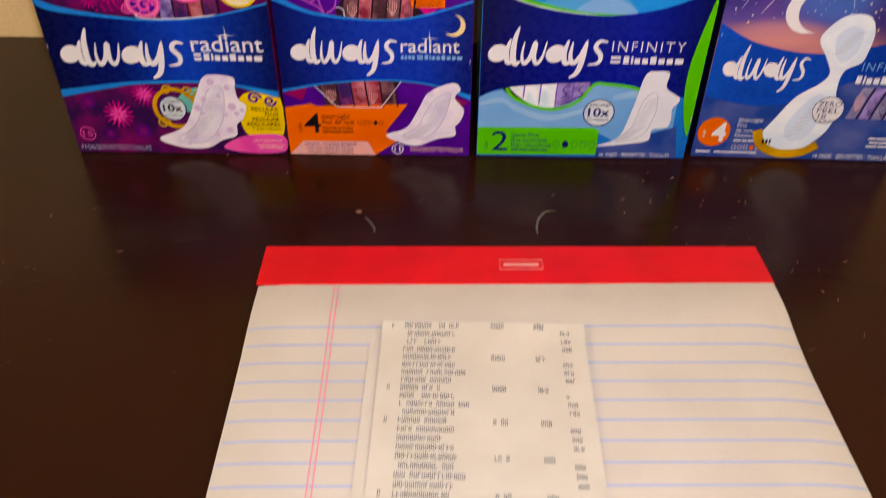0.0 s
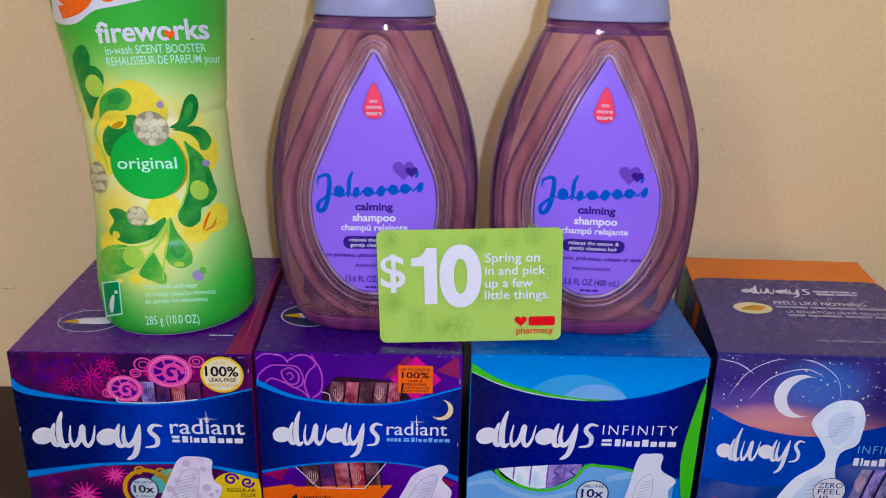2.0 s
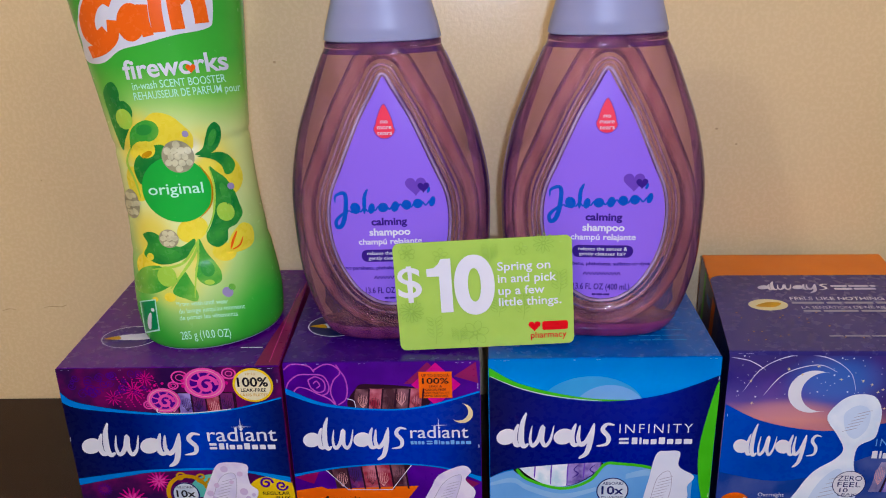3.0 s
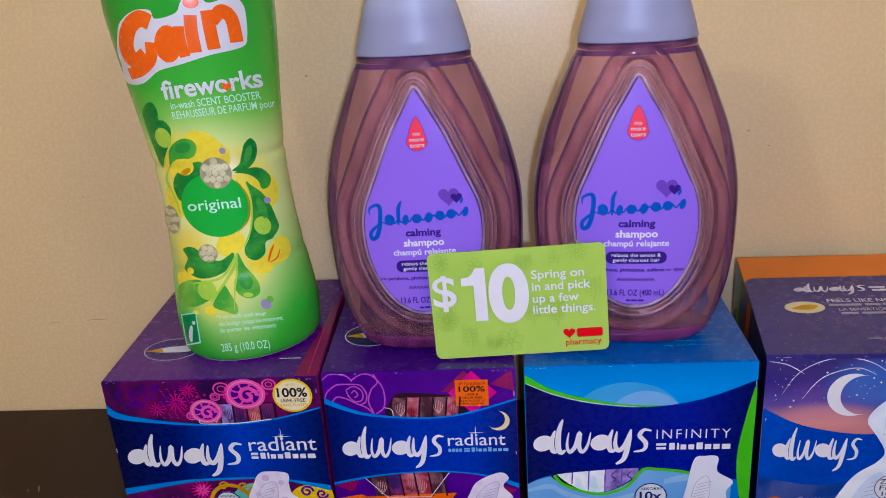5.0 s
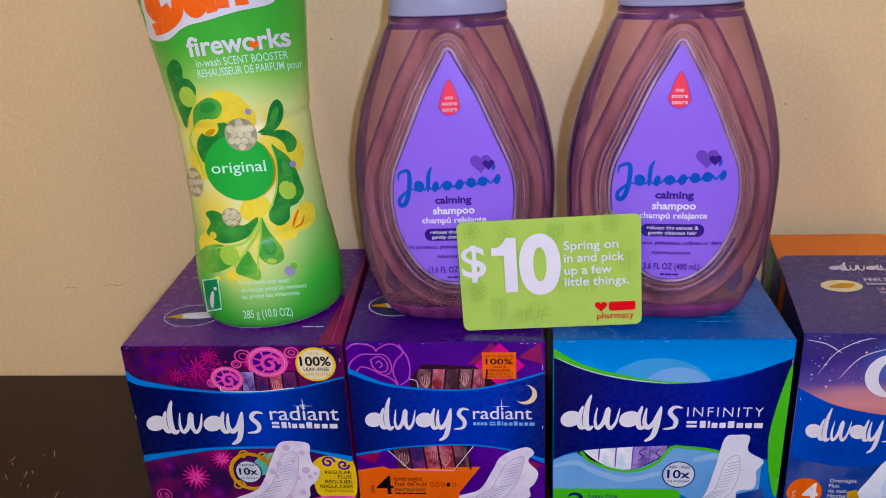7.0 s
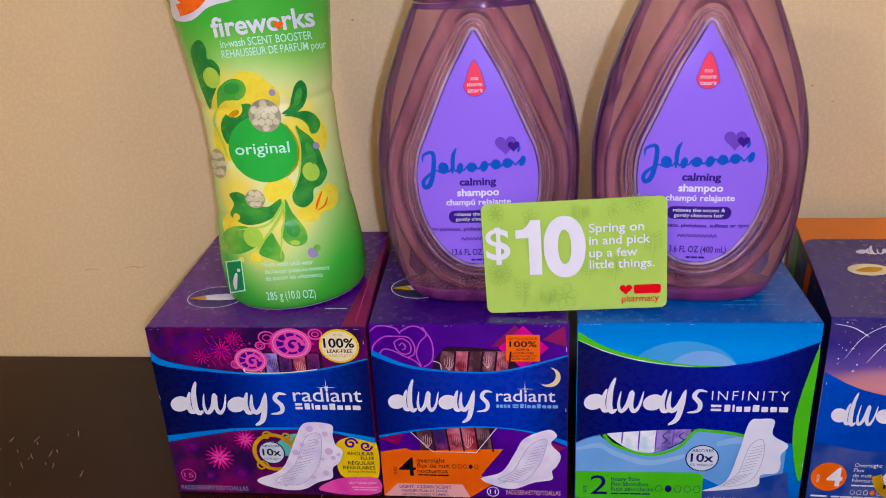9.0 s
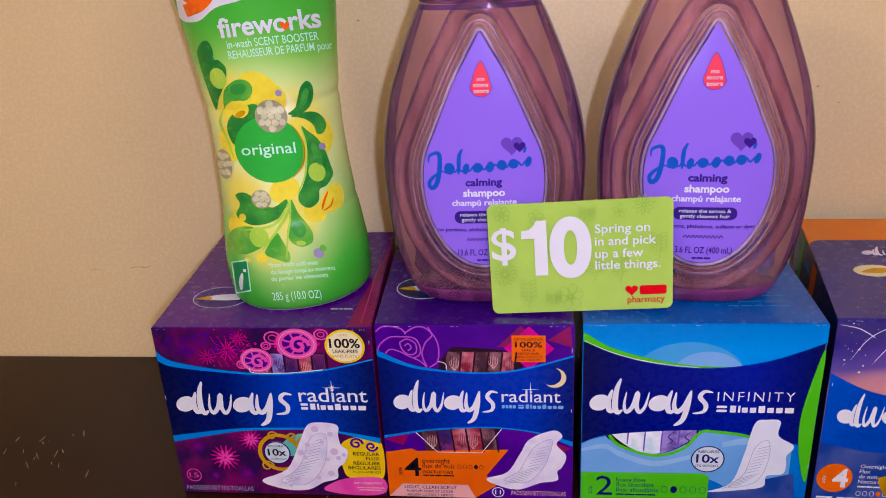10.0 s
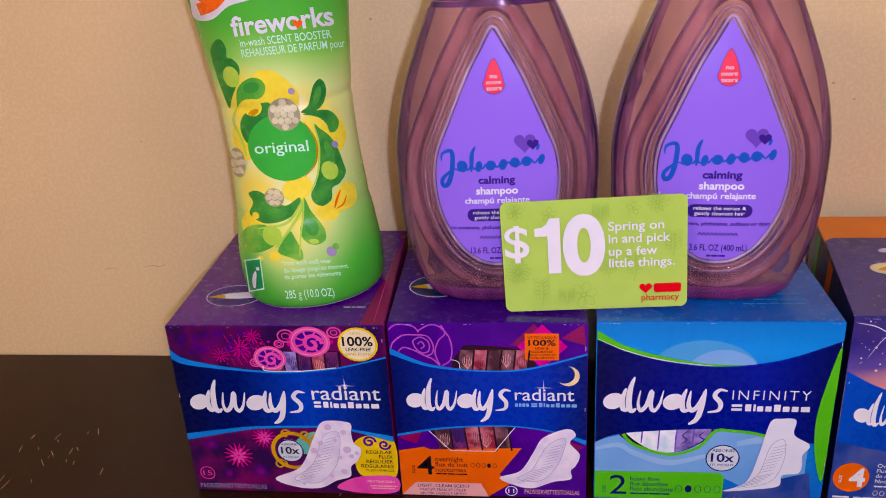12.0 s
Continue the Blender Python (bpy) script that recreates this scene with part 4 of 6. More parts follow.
def carton_two():
    W, H = 98, 104.5
    t, f, lid, left = carton("pad_carton", "violet and orange overnight pad carton with a blue band",
                             (0.0005, 0.0, TOP), W, 131, H, -5, FLORAL2, INDIGO_TOP, MAG_SIDE, NAVY_SIDE)
    tw = [(0.3, 90.5), (20, 81.5), (49, 78), (71, 80), (W - 0.3, 88)]
    lw = [(0.3, 38), (25, 43), (55, 45), (79, 42.3), (W - 0.3, 34.5)]
    # flat plum patches painted as the shade inside two cut-outs
    f.put("cut_out_shade", [spline([(33, 78), (36, 90), (43, 92), (68, 89), (70, 79)], True)], PLUM, 1)
    wrapped_pads(f, 35, 69, 76, 89.5, [WRAP_B, WRAP_A, WRAP_B, WRAP_B, WRAP_A], 0.4)
    f.put("cut_out_shade", [[(15, 44), (28, 29.5), (51, 29.5), (62, 45)]], PLUM, 1)
    wrapped_pads(f, 21, 59, 30, 45, [WRAP_B, WRAP_C, WRAP_A, WRAP_A, WRAP_B], -0.4)
    f.put("window_lip", [stroke([(15, 44), (28, 29.5), (51, 29.5), (62, 45)], 0.4), stroke(spline([(31, 84), (34.5, 82.6), (36, 77.6), (44, 77), (66, 78)]), 0.4)], LAVENDER, 4.6)
    f.put("rose_drawing", [stroke(spline(q), 0.7) for q in ([(0.4, 100.5), (4.8, 103.6), (12.7, 102.5), (15.5, 99.1)], [(14.9, 99.8), (20.6, 103.2), (25.6, 102.5), (30.1, 97.1), (31.5, 90.4), (30.4, 83.7), (26.4, 80.4)],
                                                           [(0.4, 87.7), (2, 93.1), (7.1, 97.4), (12.7, 97.8)], [(12.7, 97.8), (19.4, 97.1), (22.2, 92.4), (21.7, 87.7), (18.3, 85.7)],
                                                           [(12.1, 94.5), (16, 96.5), (20, 93.8), (20, 89), (16.6, 87.7), (13.3, 90.4), (12.1, 94.5)], [(3.1, 85.7), (6.5, 90.4), (11, 89.8), (16.6, 86.7), (22.2, 83.7), (26.2, 78.6)],
                                                           [(26.7, 103.2), (28.4, 98.5), (25, 94.4), (23, 87.7), (25, 81)], [(14.6, 92.6), (16.4, 94), (17.8, 91.6), (16, 90)])], ROSELINE, 2)
    f.put("facet_print", [[(72, 104), (84, 92), (60, 92)], [(85, 96), (96, 104), (97, 92)], [(0.5, 37), (14, 42), (10, 33)], [(80, 40), (90, 28), (97, 33)]], MAG_SIDE, 1.5)
    st = f.put("star_patch", [star(76, 91.5, 12.3, 8.6, 4, 0)], MAGENTA, 3)
    o = f.put("orange_patch", [rect(67.5, 84, 84, 98.8)], ORANGE, 4, "", st)
    f.put("lettering", [words("UP TO JUSQU'À", 69, 96.1, 1.3, 13.6), words("100%", 69.2, 92.2, 3.1, 13.2, 0.015), words("LEAK &", 72.6, 90.1, 1.2, 6.4, 0.008), words("ODOR-FREE", 70.6, 88.2, 1.2, 10.4, 0.008),
                        words("SANS FUITES ET", 69, 86.4, 1.1, 13.6), words("SANS ODEURS", 70, 84.8, 1.1, 11.8)], BLACK, 5, "", st)
    b = f.put("blue_band", [band(tw, lw)], BAND2, 5)
    f.put("band_edge", [band(tw, [(0.3, 87), (20, 79.8), (49, 77.2), (71, 79), (W - 0.3, 87)]), band([(0.3, 39.5), (25, 44), (55, 45.8), (79, 43.2), (W - 0.3, 37.4)], lw)], SKYBLUE, 6, "", b)
    f.put("wordmark", script_mark(6.5, 48, 54, 25.5), WHITE, 7, "plain white brand mark", b)
    f.put("lettering", [words("radiant", 62, 61, 7.0, 29.5, 0.004)], WHITE, 7, "", b)
    f.put("sparkle", [star(76.5, 68.5, 4.6, 0.3, 4, 0)], WHITE, 8, "", b)
    f.put("name_bar", bars(62, 57.2, 2.0, (1.5, 1.4, 1.5, 1.4), 0.4) + bars(70.2, 58.5, 0.9, (3,)) + bars(70.2, 57.2, 0.9, (3,)) + name_bars(74, 57.2, 2.5, 2.25), AQUA, 7, "", b)
    f.put("crescent", [crescent(88.5, 75.2, 5.6, -28)], MOON, 7, "", b)
    g = f.put("orange_field", [[(0.3, 29), (14, 31.5), (17, 30), (65, 31.8), (53, 15), (58.5, 9), (47, 0.4), (0.3, 0.4)]], ORANGE, 4)
    f.put("pale_field", [[(0.3, 0.4), (8, 8.8), (43, 8.8), (47, 0.4)]], PEACH, 5, "", g)
    f.put("lettering", [words("4", 9.6, 14, 11.6, 9, 0.004), words("overnight", 19.2, 22.6, 3.0, 15, 0.0), words("flux de nuit", 19.2, 19.3, 2.9, 17.2), words("nocturnas", 19.2, 16.0, 2.7, 16.2), words("SIZE", 8.2, 14.6, 1.6, 5, turn=90)], BLACK, 6, "", g)
    f.put("small_print", bars(19.4, 14.2, 0.8, (3, 2.5, 4, 6)), BLACK, 6, "", g)
    f.put("lettering", [words("LIGHT, CLEAN SCENT", 9, 5.9, 1.9, 28, 0.006), words("PARFUM FRAIS ET LÉGER", 10, 3.4, 1.6, 25), words("AROMA LIGERO Y LIMPIO", 10, 1.0, 1.6, 25)], NAVY, 6, "", g)
    flow_dots(f, 39, 20.5, 3, 2.9, 6, BLACK, BLACK)
    pad_picture(f, [(53, 13.5), (64, 18), (71, 30), (76, 39), (88, 44.5), (92.5, 41), (89.5, 36), (94.5, 29), (92.5, 22), (90, 19), (90, 13.5), (81, 11.5), (70, 7), (60, 9)],
                [(62, 13), (70, 19), (78, 34), (87, 39), (86, 30), (82, 20), (74, 12)], hatch(67, 11, 76, 20, 11, 6) + hatch(77, 20, 84, 35, 7, 8), PADWHITE, 10)
    n = f.put("count_ring", [stroke(ell(59, 4.4, 3.0), 0.5, close=True)], WHITE, 4)
    f.put("lettering", [words("11", 57.3, 3.1, 2.6, 3.2, 0.01)], WHITE, 4, "", n)
    f.put("lettering", [words("PADS/SERVIETTES/TOALLAS", 66, 2.8, 2.8, 28.5, 0.004)], PEACH, 4)
    lid.put("lid_oval", [stroke(ell(22, 42, 15, 13.5), 0.6, close=True)], LAVENDER, 1)
    lid.put("pad_sketch", [spline([(9, 41), (16, 44), (28, 47), (34, 46), (33, 40), (18, 38.5)], True)], LAVENDER, 2)
    lid.put("pencil_sketch", [spline([(8, 40.5), (15, 43), (17, 38.5)], True)], GOLD, 3)
    lid.put("oval_picture", [ell(22, 42, 14.4, 13)], NAVY_SIDE, 0.6)
    wear(f, W, H, 2)


def carton_three():
    W, H = 113.5, 105
    t, f, lid, left = carton("pad_carton", "blue and lime green pad carton with a navy band",
                             (0.1025, 0.0005, TOP), W, 131, H, 3, BLUE3, BLUE_TOP, NAVY_SIDE, NAVY_SIDE)
    nt = [(0.3, 95.5), (25, 85.5), (56, 81), (86, 84.5), (W - 0.3, 95)]
    nl = [(0.3, 36.5), (15, 42), (59, 45.3), (84, 42), (W - 0.3, 36)]
    f.put("pale_disc", [ell(51, 75, 27, 20, 50)], PALEBLUE, 1)
    f.put("pale_disc", [ell(60, 70, 20, 20, 50)], AQUA, 2)
    f.put("green_swoosh", [band([(0.3, 100.5), (14, 92), (33, 86), (53, 82.4), (73, 81.6)], [(0.3, 94.5), (25, 85), (40, 82.6), (56, 81), (73, 81)])], GREEN, 4)
    f.put("silver_edge", [stroke(spline([(0.4, 96), (12, 90.3), (25, 86), (40, 83), (56, 81.4)]), 0.6, True)], SILVER, 7)
    b = f.put("navy_band", [band(nt, nl)], BAND3, 5)
    f.put("wordmark", script_mark(3.5, 48, 60, 27), WHITE, 7, "plain white brand mark", b)
    f.put("lettering", [words("INFINITY", 65.5, 62.6, 5.4, 36.5, -0.008, spacing=1.25)], WHITE, 7, "", b)
    f.put("name_bar", bars(65.5, 58.6, 1.4, (5,)) + bars(65.5, 56.3, 1.4, (5,)) + name_bars(72, 56.1, 4.0, 3.6), WHITE, 7, "", b)
    f.put("aqua_field", [band([(0.3, 36), (15, 41), (59, 44.6), (84, 41.5), (104, 37.5)], [(0.3, 17), (30, 17), (60, 17), (84, 5), (104, 4)])], AQUA, 2)
    f.put("pale_sweep", [band([(0.3, 33), (12, 36), (20, 31.5), (37, 26), (55, 30)], [(0.3, 31.2), (12, 33), (20, 28), (37, 22.6), (55, 27.6)]), band([(70, 38), (82, 41), (96, 39)], [(70, 35), (82, 37), (96, 36)])], PALEAQUA, 2.6)
    f.put("green_curve", [stroke(spline([(14, 41.5), (20, 35), (37, 29.5), (51, 34), (59, 44), (66, 44.4), (78, 43), (88, 40)]), 1.7)], GREEN, 5.6)
    # black patch in place of the cut-out's shaded inside
    f.put("cut_out_shade", [spline([(13, 42), (20, 35.5), (37, 30.5), (50, 35), (58, 45), (36, 44.5)], True)], BLACK, 3)
    for m, x in ((WRAP_D, 19), (WRAP_D, 27.4), (WRAP_D, 35.8), (WRAP_E, 44.2), (WRAP_E, 52.4)):
        bm = bmesh.new()
        g = []
        for j in range(7):
            row = []
            for a in range(9):
                u = 2 * a / 8 - 1
                px = x + 4.3 * u
                low_y = 30.6 + 0.0265 * (px - 36.5) ** 2
                row.append(bm.verts.new(f.to(px + 0.8 * (j / 6 - 0.5), low_y + (45.5 - low_y) * j / 6, 3.2 + 1.4 * math.sqrt(max(0, 1 - u * u)))))
            g.append(row)
        for j in range(6):
            for a in range(8):
                bm.faces.new((g[j][a], g[j][a + 1], g[j + 1][a + 1], g[j + 1][a]))
        ob = part("wrapped_pad", bm, m, t, "", True)
        # violet stroke in place of the shade beside each pad
        f.put("pad_gap_shade", [stroke([(x + 4.1, 31.4 + 0.0265 * (x - 32.4) ** 2), (x + 4.3, 40), (x + 4.6, 45.3)], 0.8, True)], MIDVIOLET, 4.8, "", ob)
        if m is WRAP_E:
            f.put("wrapper_line", [stroke(spline([(x - 1.5, 36), (x + 1.4, 38.5), (x - 0.8, 41), (x + 1.8, 44)]), 0.7, True)], DEEPVIOLET, 4.85, "", ob)
    c = f.put("absorb_seal", [ell(63.5, 28, 8.2, 8.0)], SILVER, 6, "silver round seal")
    f.put("seal_rim", [stroke(ell(63.5, 28, 8.0, 7.8), 0.6, close=True)], NAVY, 7, "", c)
    f.put("lettering", [words("10x", 57.8, 25.9, 4.9, 11.4, 0.02), words("ABSORBS", 58.2, 31.8, 1.7, 10.8, 0.006), words("ITS WEIGHT", 57.8, 23.2, 1.4, 11.4, 0.006)], NAVY, 7, "", c)
    g = f.put("green_field", [spline([(0.3, 18.5), (33, 18.8), (62, 19)], False) + [(65, 17), (65, 2.2), (0.3, 1.6)]], GREEN, 6)
    f.put("lettering", [words("2", 8, 4.2, 12, 8.6, 0.0), words("heavy flow", 18.4, 13, 2.6, 15), words("flux abondant", 18.4, 9.8, 2.6, 19.4), words("flujo abundante", 18.4, 6.6, 2.6, 21.8), words("SIZE", 6.0, 4.8, 1.6, 5, turn=90)], NAVY, 7, "", g)
    f.put("small_print", bars(18.6, 4.4, 0.9, (4, 5, 6, 4)), NAVY, 7, "", g)
    flow_dots(f, 43, 8.5, 1, 4.8, 7, NAVY, NAVY)
    f.put("blue_foot", [[(65, 0.4), (65.2, 8), (80, 12), (106, 20), (109, 0.4)]], NIGHT, 3)
    pad_picture(f, [(65, 8), (76, 14), (81, 32), (84.5, 50), (90, 52.3), (96.5, 51.5), (96.5, 43), (104.5, 37), (101.5, 31), (102, 25), (100.5, 20), (93, 18.5), (92, 12), (81, 9.5)],
                [(75, 11), (82, 20), (86, 36), (92, 40), (93, 28), (88, 15)], hatch(76, 11, 85, 19, 10, 6) + hatch(85, 20, 91, 37, 7, 9), PADCOOL, 10)
    f.put("green_side_swoosh", [spline([(W - 0.4, 91), (109.5, 78), (106, 55), (106.5, 38), (109, 24), (112, 15), (W - 0.4, 22), (W - 0.4, 55)], True)], GREEN, 6)
    f.put("lettering", [words("16  PADS · SERVIETTES · TOALLAS", 67, 1.4, 2.2, 38, 0.0)], WHITE, 6.6)
    for i, (y, w, n) in enumerate(((47, 30, 4), (44, 9, 1), (29.5, 30, 5), (23, 24, 4), (18, 30, 5))):
        lid.put("small_print", bars(101 - w, y, 1.4 if i < 2 else 0.9, [w / n - 0.6] * n, 0.6), PALEBLUE, 1)
    lid.put("lid_oval", [stroke(ell(34, 34, 15.5, 13), 0.6, close=True)], PALEBLUE, 1)
    wear(f, W, H, 3)


def carton_four():
    W, H = 109, 106
    t, f, lid, left = carton("pad_carton", "dusk-blue moonlit night pad carton with an orange top",
                             (0.2205, 0.0035, TOP), W, 130, H, 16, DUSK, ORANGE_TOP, NAVY_SIDE, NAVY_SIDE, -1.8, 1.5)
    bt = [(0.1, 77), (20, 67), (49, 62), (75, 66), (93, 72), (W - 0.3, 79)]
    bl = [(0.1, 37), (27, 32), (50, 36), (75, 48), (98, 52), (W - 0.3, 54)]
    f.put("moon_arc", [stroke(spline(q), 0.5, True) for q in ([(8, 84), (16, 97), (30, 104), (46, 103), (58, 95), (62, 84)], [(18, 82), (27, 94), (42, 99), (52, 95)], [(1, 103), (10, 101), (18, 96)], [(78, 105), (86, 96), (98, 93), (108, 94)])], LAVENDER, 2)
    f.put("crescent", [crescent(41.5, 84.2, 11.8, 178, 0.55)], WHITE, 3)
    rnd = random.Random(9)
    f.put("star_print", [ell(rnd.uniform(4, 106), rnd.uniform(80, 104), q, q, 7) for q in [0.22] * 70 + [0.45] * 16], WHITE, 2)
    f.put("gold_star_print", [star(rnd.uniform(6, 104), rnd.uniform(72, 102), 0.9, 0.35, 4) for _ in range(14)], MOON, 3)
    b = f.put("blue_band", [band(bt, bl)], BAND4, 4)
    f.put("wordmark", script_mark(6, 40.5, 43, 25.5), WHITE, 6, "plain white brand mark", b)
    f.put("lettering", [words("INFINITY", 75.5, 53.5, 4.6, 28, -0.008, spacing=1.2)], AQUA, 6, "", b)
    f.put("name_bar", name_bars(74.5, 46.4, 4.4, 3.4), WHITE, 6, "", b)
    f.put("night_field", [band([(0.3, 37), (27, 32), (50, 36), (75, 48), (98, 52), (W - 0.3, 54)], [(0.3, 0.5), (27, 0.5), (50, 0.5), (75, 0.5), (98, 0.5), (W - 0.3, 0.5)])], NIGHT, 3)
    wrapped_pads(f, 77, 104, 26, 44, [WRAP_F, WRAP_E, WRAP_F, WRAP_F], 1.0)
    p = f.put("pad_picture", [spline([(50, 70), (55, 79), (62, 83), (71, 82), (75.5, 74), (75.5, 64), (74, 58), (67, 53), (66.5, 42), (70, 30), (68, 18), (56, 5), (46, 6), (34, 12), (40, 26), (47, 38), (57, 46), (60, 52), (56, 60)], True)], PADBLUE, 7, "picture of a twisted white pad")
    f.put("pad_core", [spline([(58, 72), (64, 77), (70, 74), (70, 64), (65, 58), (60, 62)], True), spline([(50, 12), (58, 14), (63, 28), (60, 40), (52, 34), (46, 20)], True)], PADCORE, 8, "", p)
    f.put("pad_hatching", [stroke([a, ((a[0] + b_[0]) / 2, (a[1] + b_[1]) / 2), b_], 0.35, True) for a, b_ in hatch(50, 14, 60, 36, 8, 8) + hatch(61, 62, 68, 74, 7, 6)], GREYLINE, 8.6, "", p)
    z = f.put("feel_seal", [ell(65.5, 31, 8.2, 8.0)], WHITE, 9, "white round seal")
    f.put("seal_rim", [stroke(ell(65.5, 31, 8.0, 7.8), 0.4, close=True)], NAVY, 10, "", z)
    f.put("lettering", [words("ZERO", 59.6, 33.2, 3.0, 12), words("FEEL", 59.8, 29.4, 3.0, 11.6), words("10", 61.2, 26.2, 2.4, 4.2, 0.01), words("LEAK", 60.6, 24.0, 1.5, 9.4)], NAVY, 11, "", z)
    r = f.put("gold_ring", [stroke(spline([(32, 18), (36, 9), (46, 4.2), (58, 5), (66, 10)]), 5.0)], GOLD, 9.6)
    f.put("ring_marks", bars(36, 10, 2.6, (1.2, 1.2, 1.0), 0.7), BLACK, 10.6, "", r)
    q = f.put("size_disc", [ell(9.5, 15.8, 8.6, 8.8)], ORANGE, 5)
    f.put("lettering", [words("4", 8.6, 10.6, 10.6, 7.6, 0.03), words("SIZE", 5.2, 12.4, 1.4, 4.6, turn=90)], WHITE, 6, "", q)
    f.put("lettering", [words(s_, 21, 22.5 - 3.1 * i, 2.2) for i, s_ in enumerate(("Overnight", "Flux", "de nuit", "Nocturnas"))], WHITE, 6)
    f.put("small_print", bars(21, 10.6, 0.9, (4, 3, 5)) + bars(2, 3.2, 1.1, (8,)) + bars(12, 3.2, 0.9, (4, 6, 5, 7)) + bars(92, 14, 1.0, (4, 6)) + bars(93, 11.6, 1.0, (5, 5)) + bars(92, 9.2, 1.0, (6, 5)), WHITE, 6)
    flow_dots(f, 22, 6.8, 3, 3.2, 6, LAVENDER, ORANGE)
    f.put("lettering", [words("14 PADS · SERVIETTES · TOALLAS", 66, 1.6, 2.6, 41, 0.002)], WHITE, 6)
    # loose plum flap over the orange lid
    bm = sheet([[(-0.7, -0.7), (W + 0.3, -0.7), (W - 0.2, 84)] + [(W - 8 + 7.8 * math.cos(radians(a)), 86 + 8 * math.sin(radians(a))) for a in range(0, 91, 15)] + [(8 + 7.8 * math.cos(radians(a)), 86 + 8 * math.sin(radians(a))) for a in range(90, 181, 15)] + [(0.2, 84)]],
               lambda x, y, up: lid.to(x, y, 8), 14)
    flap = part("flap", bm, FLAP4, t, "plum printed flap with rounded corners")
    sol = flap.modifiers.new("board", "SOLIDIFY")
    sol.thickness, sol.offset = 0.0007, -1
    part("flap_fold", boxed(-0.0007, -0.0011, (H - 1.6) / 1000, (W + 0.3) / 1000, -0.0003, (H + 0.86) / 1000, bevel=0.0003), FLAP4, flap)
    lid.put("wordmark", script_mark(25, 68, 40, 16), LAVENDER, 10, "plain pale brand mark", flap)
    lid.put("name_bar", bars(66, 76, 2.4, (9, 11, 3), 0.8) + bars(67, 72, 2.6, (10, 12), 0.8), LAVENDER, 10, "", flap)
    ov = lid.put("flap_oval", [ell(27, 52, 10.5, 7.4)], CREAM, 10, "", flap)
    lid.put("oval_sketch", [spline([(20, 50), (27, 55), (34, 54), (30, 49)], True)], GOLD, 11, "", flap)
    lid.put("lettering", [words("FEELS LIKE NOTHING", 40, 58, 4.2, 50, 0.012), words("LA SENSATION DE NE RIEN PORTER", 44, 47, 3.2, 62, 0.004)], LAVENDER, 10, "", flap)
    lid.put("small_print", bars(40, 53.2, 2.6, (17, 8, 15, 20), 1.4) + bars(44, 42.8, 2.4, (9, 18, 14, 10), 1.4) + bars(50, 14, 1.4, (7, 12, 9, 14, 10), 0.8), GREYLINE, 10, "", flap)
    lid.put("gold_star_print", [ell(rnd.uniform(8, 104), rnd.uniform(6, 44), 0.5, 0.5, 7) for _ in range(22)], GOLD, 10, "", flap)
    left.put("orange_stripe", [[(58, 104), (70, 104), (76, 74), (64, 74)]], ORANGE, 1)
    left.put("green_stripe", [[(100, 104), (108, 104), (112, 70), (104, 70)]], GREEN, 1)
    left.put("side_letters", bars(78, 92, 5, (2.6, 2.6, 2.6, 2.6), 1.0), SKYBLUE, 1)
    wear(f, W, H, 4)


carton_one()
carton_two()
carton_three()
carton_four()


# ---- shampoo bottles ----
def lerp_profile(prof, z):
    if z <= prof[0][0]:
        return prof[0][1]
    for i in range(len(prof) - 1):
        (z0, a), (z1, b) = prof[i], prof[i + 1]
        if z <= z1:
            t = (z - z0) / (z1 - z0)
            p = prof[max(i - 1, 0)]
            q = prof[min(i + 2, len(prof) - 1)]
            m0 = (b - p[1]) / (z1 - p[0]) * (z1 - z0) if i > 0 else (b - a)
            m1 = (q[1] - a) / (q[0] - z0) * (z1 - z0) if i + 2 < len(prof) else (b - a)
            return (2 * t ** 3 - 3 * t ** 2 + 1) * a + (t ** 3 - 2 * t ** 2 + t) * m0 + (-2 * t ** 3 + 3 * t ** 2) * b + (t ** 3 - t ** 2) * m1
    return prof[-1][1]


WIDE = [(0, 31), (3, 35.5), (14, 42), (36, 47.7), (62, 49.5), (82, 48.9), (106, 44.0), (126, 36.8), (138, 31.8), (147.5, 27.6)]
DEEP = [(0, 17), (3, 19), (14, 21.5), (36, 23), (62, 23.5), (82, 23), (106, 21.5), (126, 19.5), (138, 18.4), (147.5, 17.5)]
POW = 2.5


LABEL_SIDE = [(23, 0), (23.6, 4.5), (24.5, 8), (30, 16), (38, 22), (47, 26.3), (57, 28.9), (69, 29.5), (80, 27.6), (92, 22.3), (105, 16.6), (117, 10.8), (128, 4.2), (133, 1.4), (135, 0)]
def label_points(k, top, low, half):
    side = [(0, top), (4.0, 128), (10.8, 117), (16.6, 105), (22.3, 92), (27.6, 80), (29.5, 69), (28.9, 57), (26.3, 47), (22, 38), (16, 30), (8, 24.5), (0, low)]
    pts = [(x * k * half / 29.5, 72 + (z - 72) * (top - 72 if z > 72 else 72 - low) / (63 if z > 72 else 49)) for x, z in side]
    return spline(pts + [(-x, z) for x, z in pts[1:-1]][::-1], True, 4)


LABEL_LINE = np.array(label_points(0.97, 135, 23, 29.5))


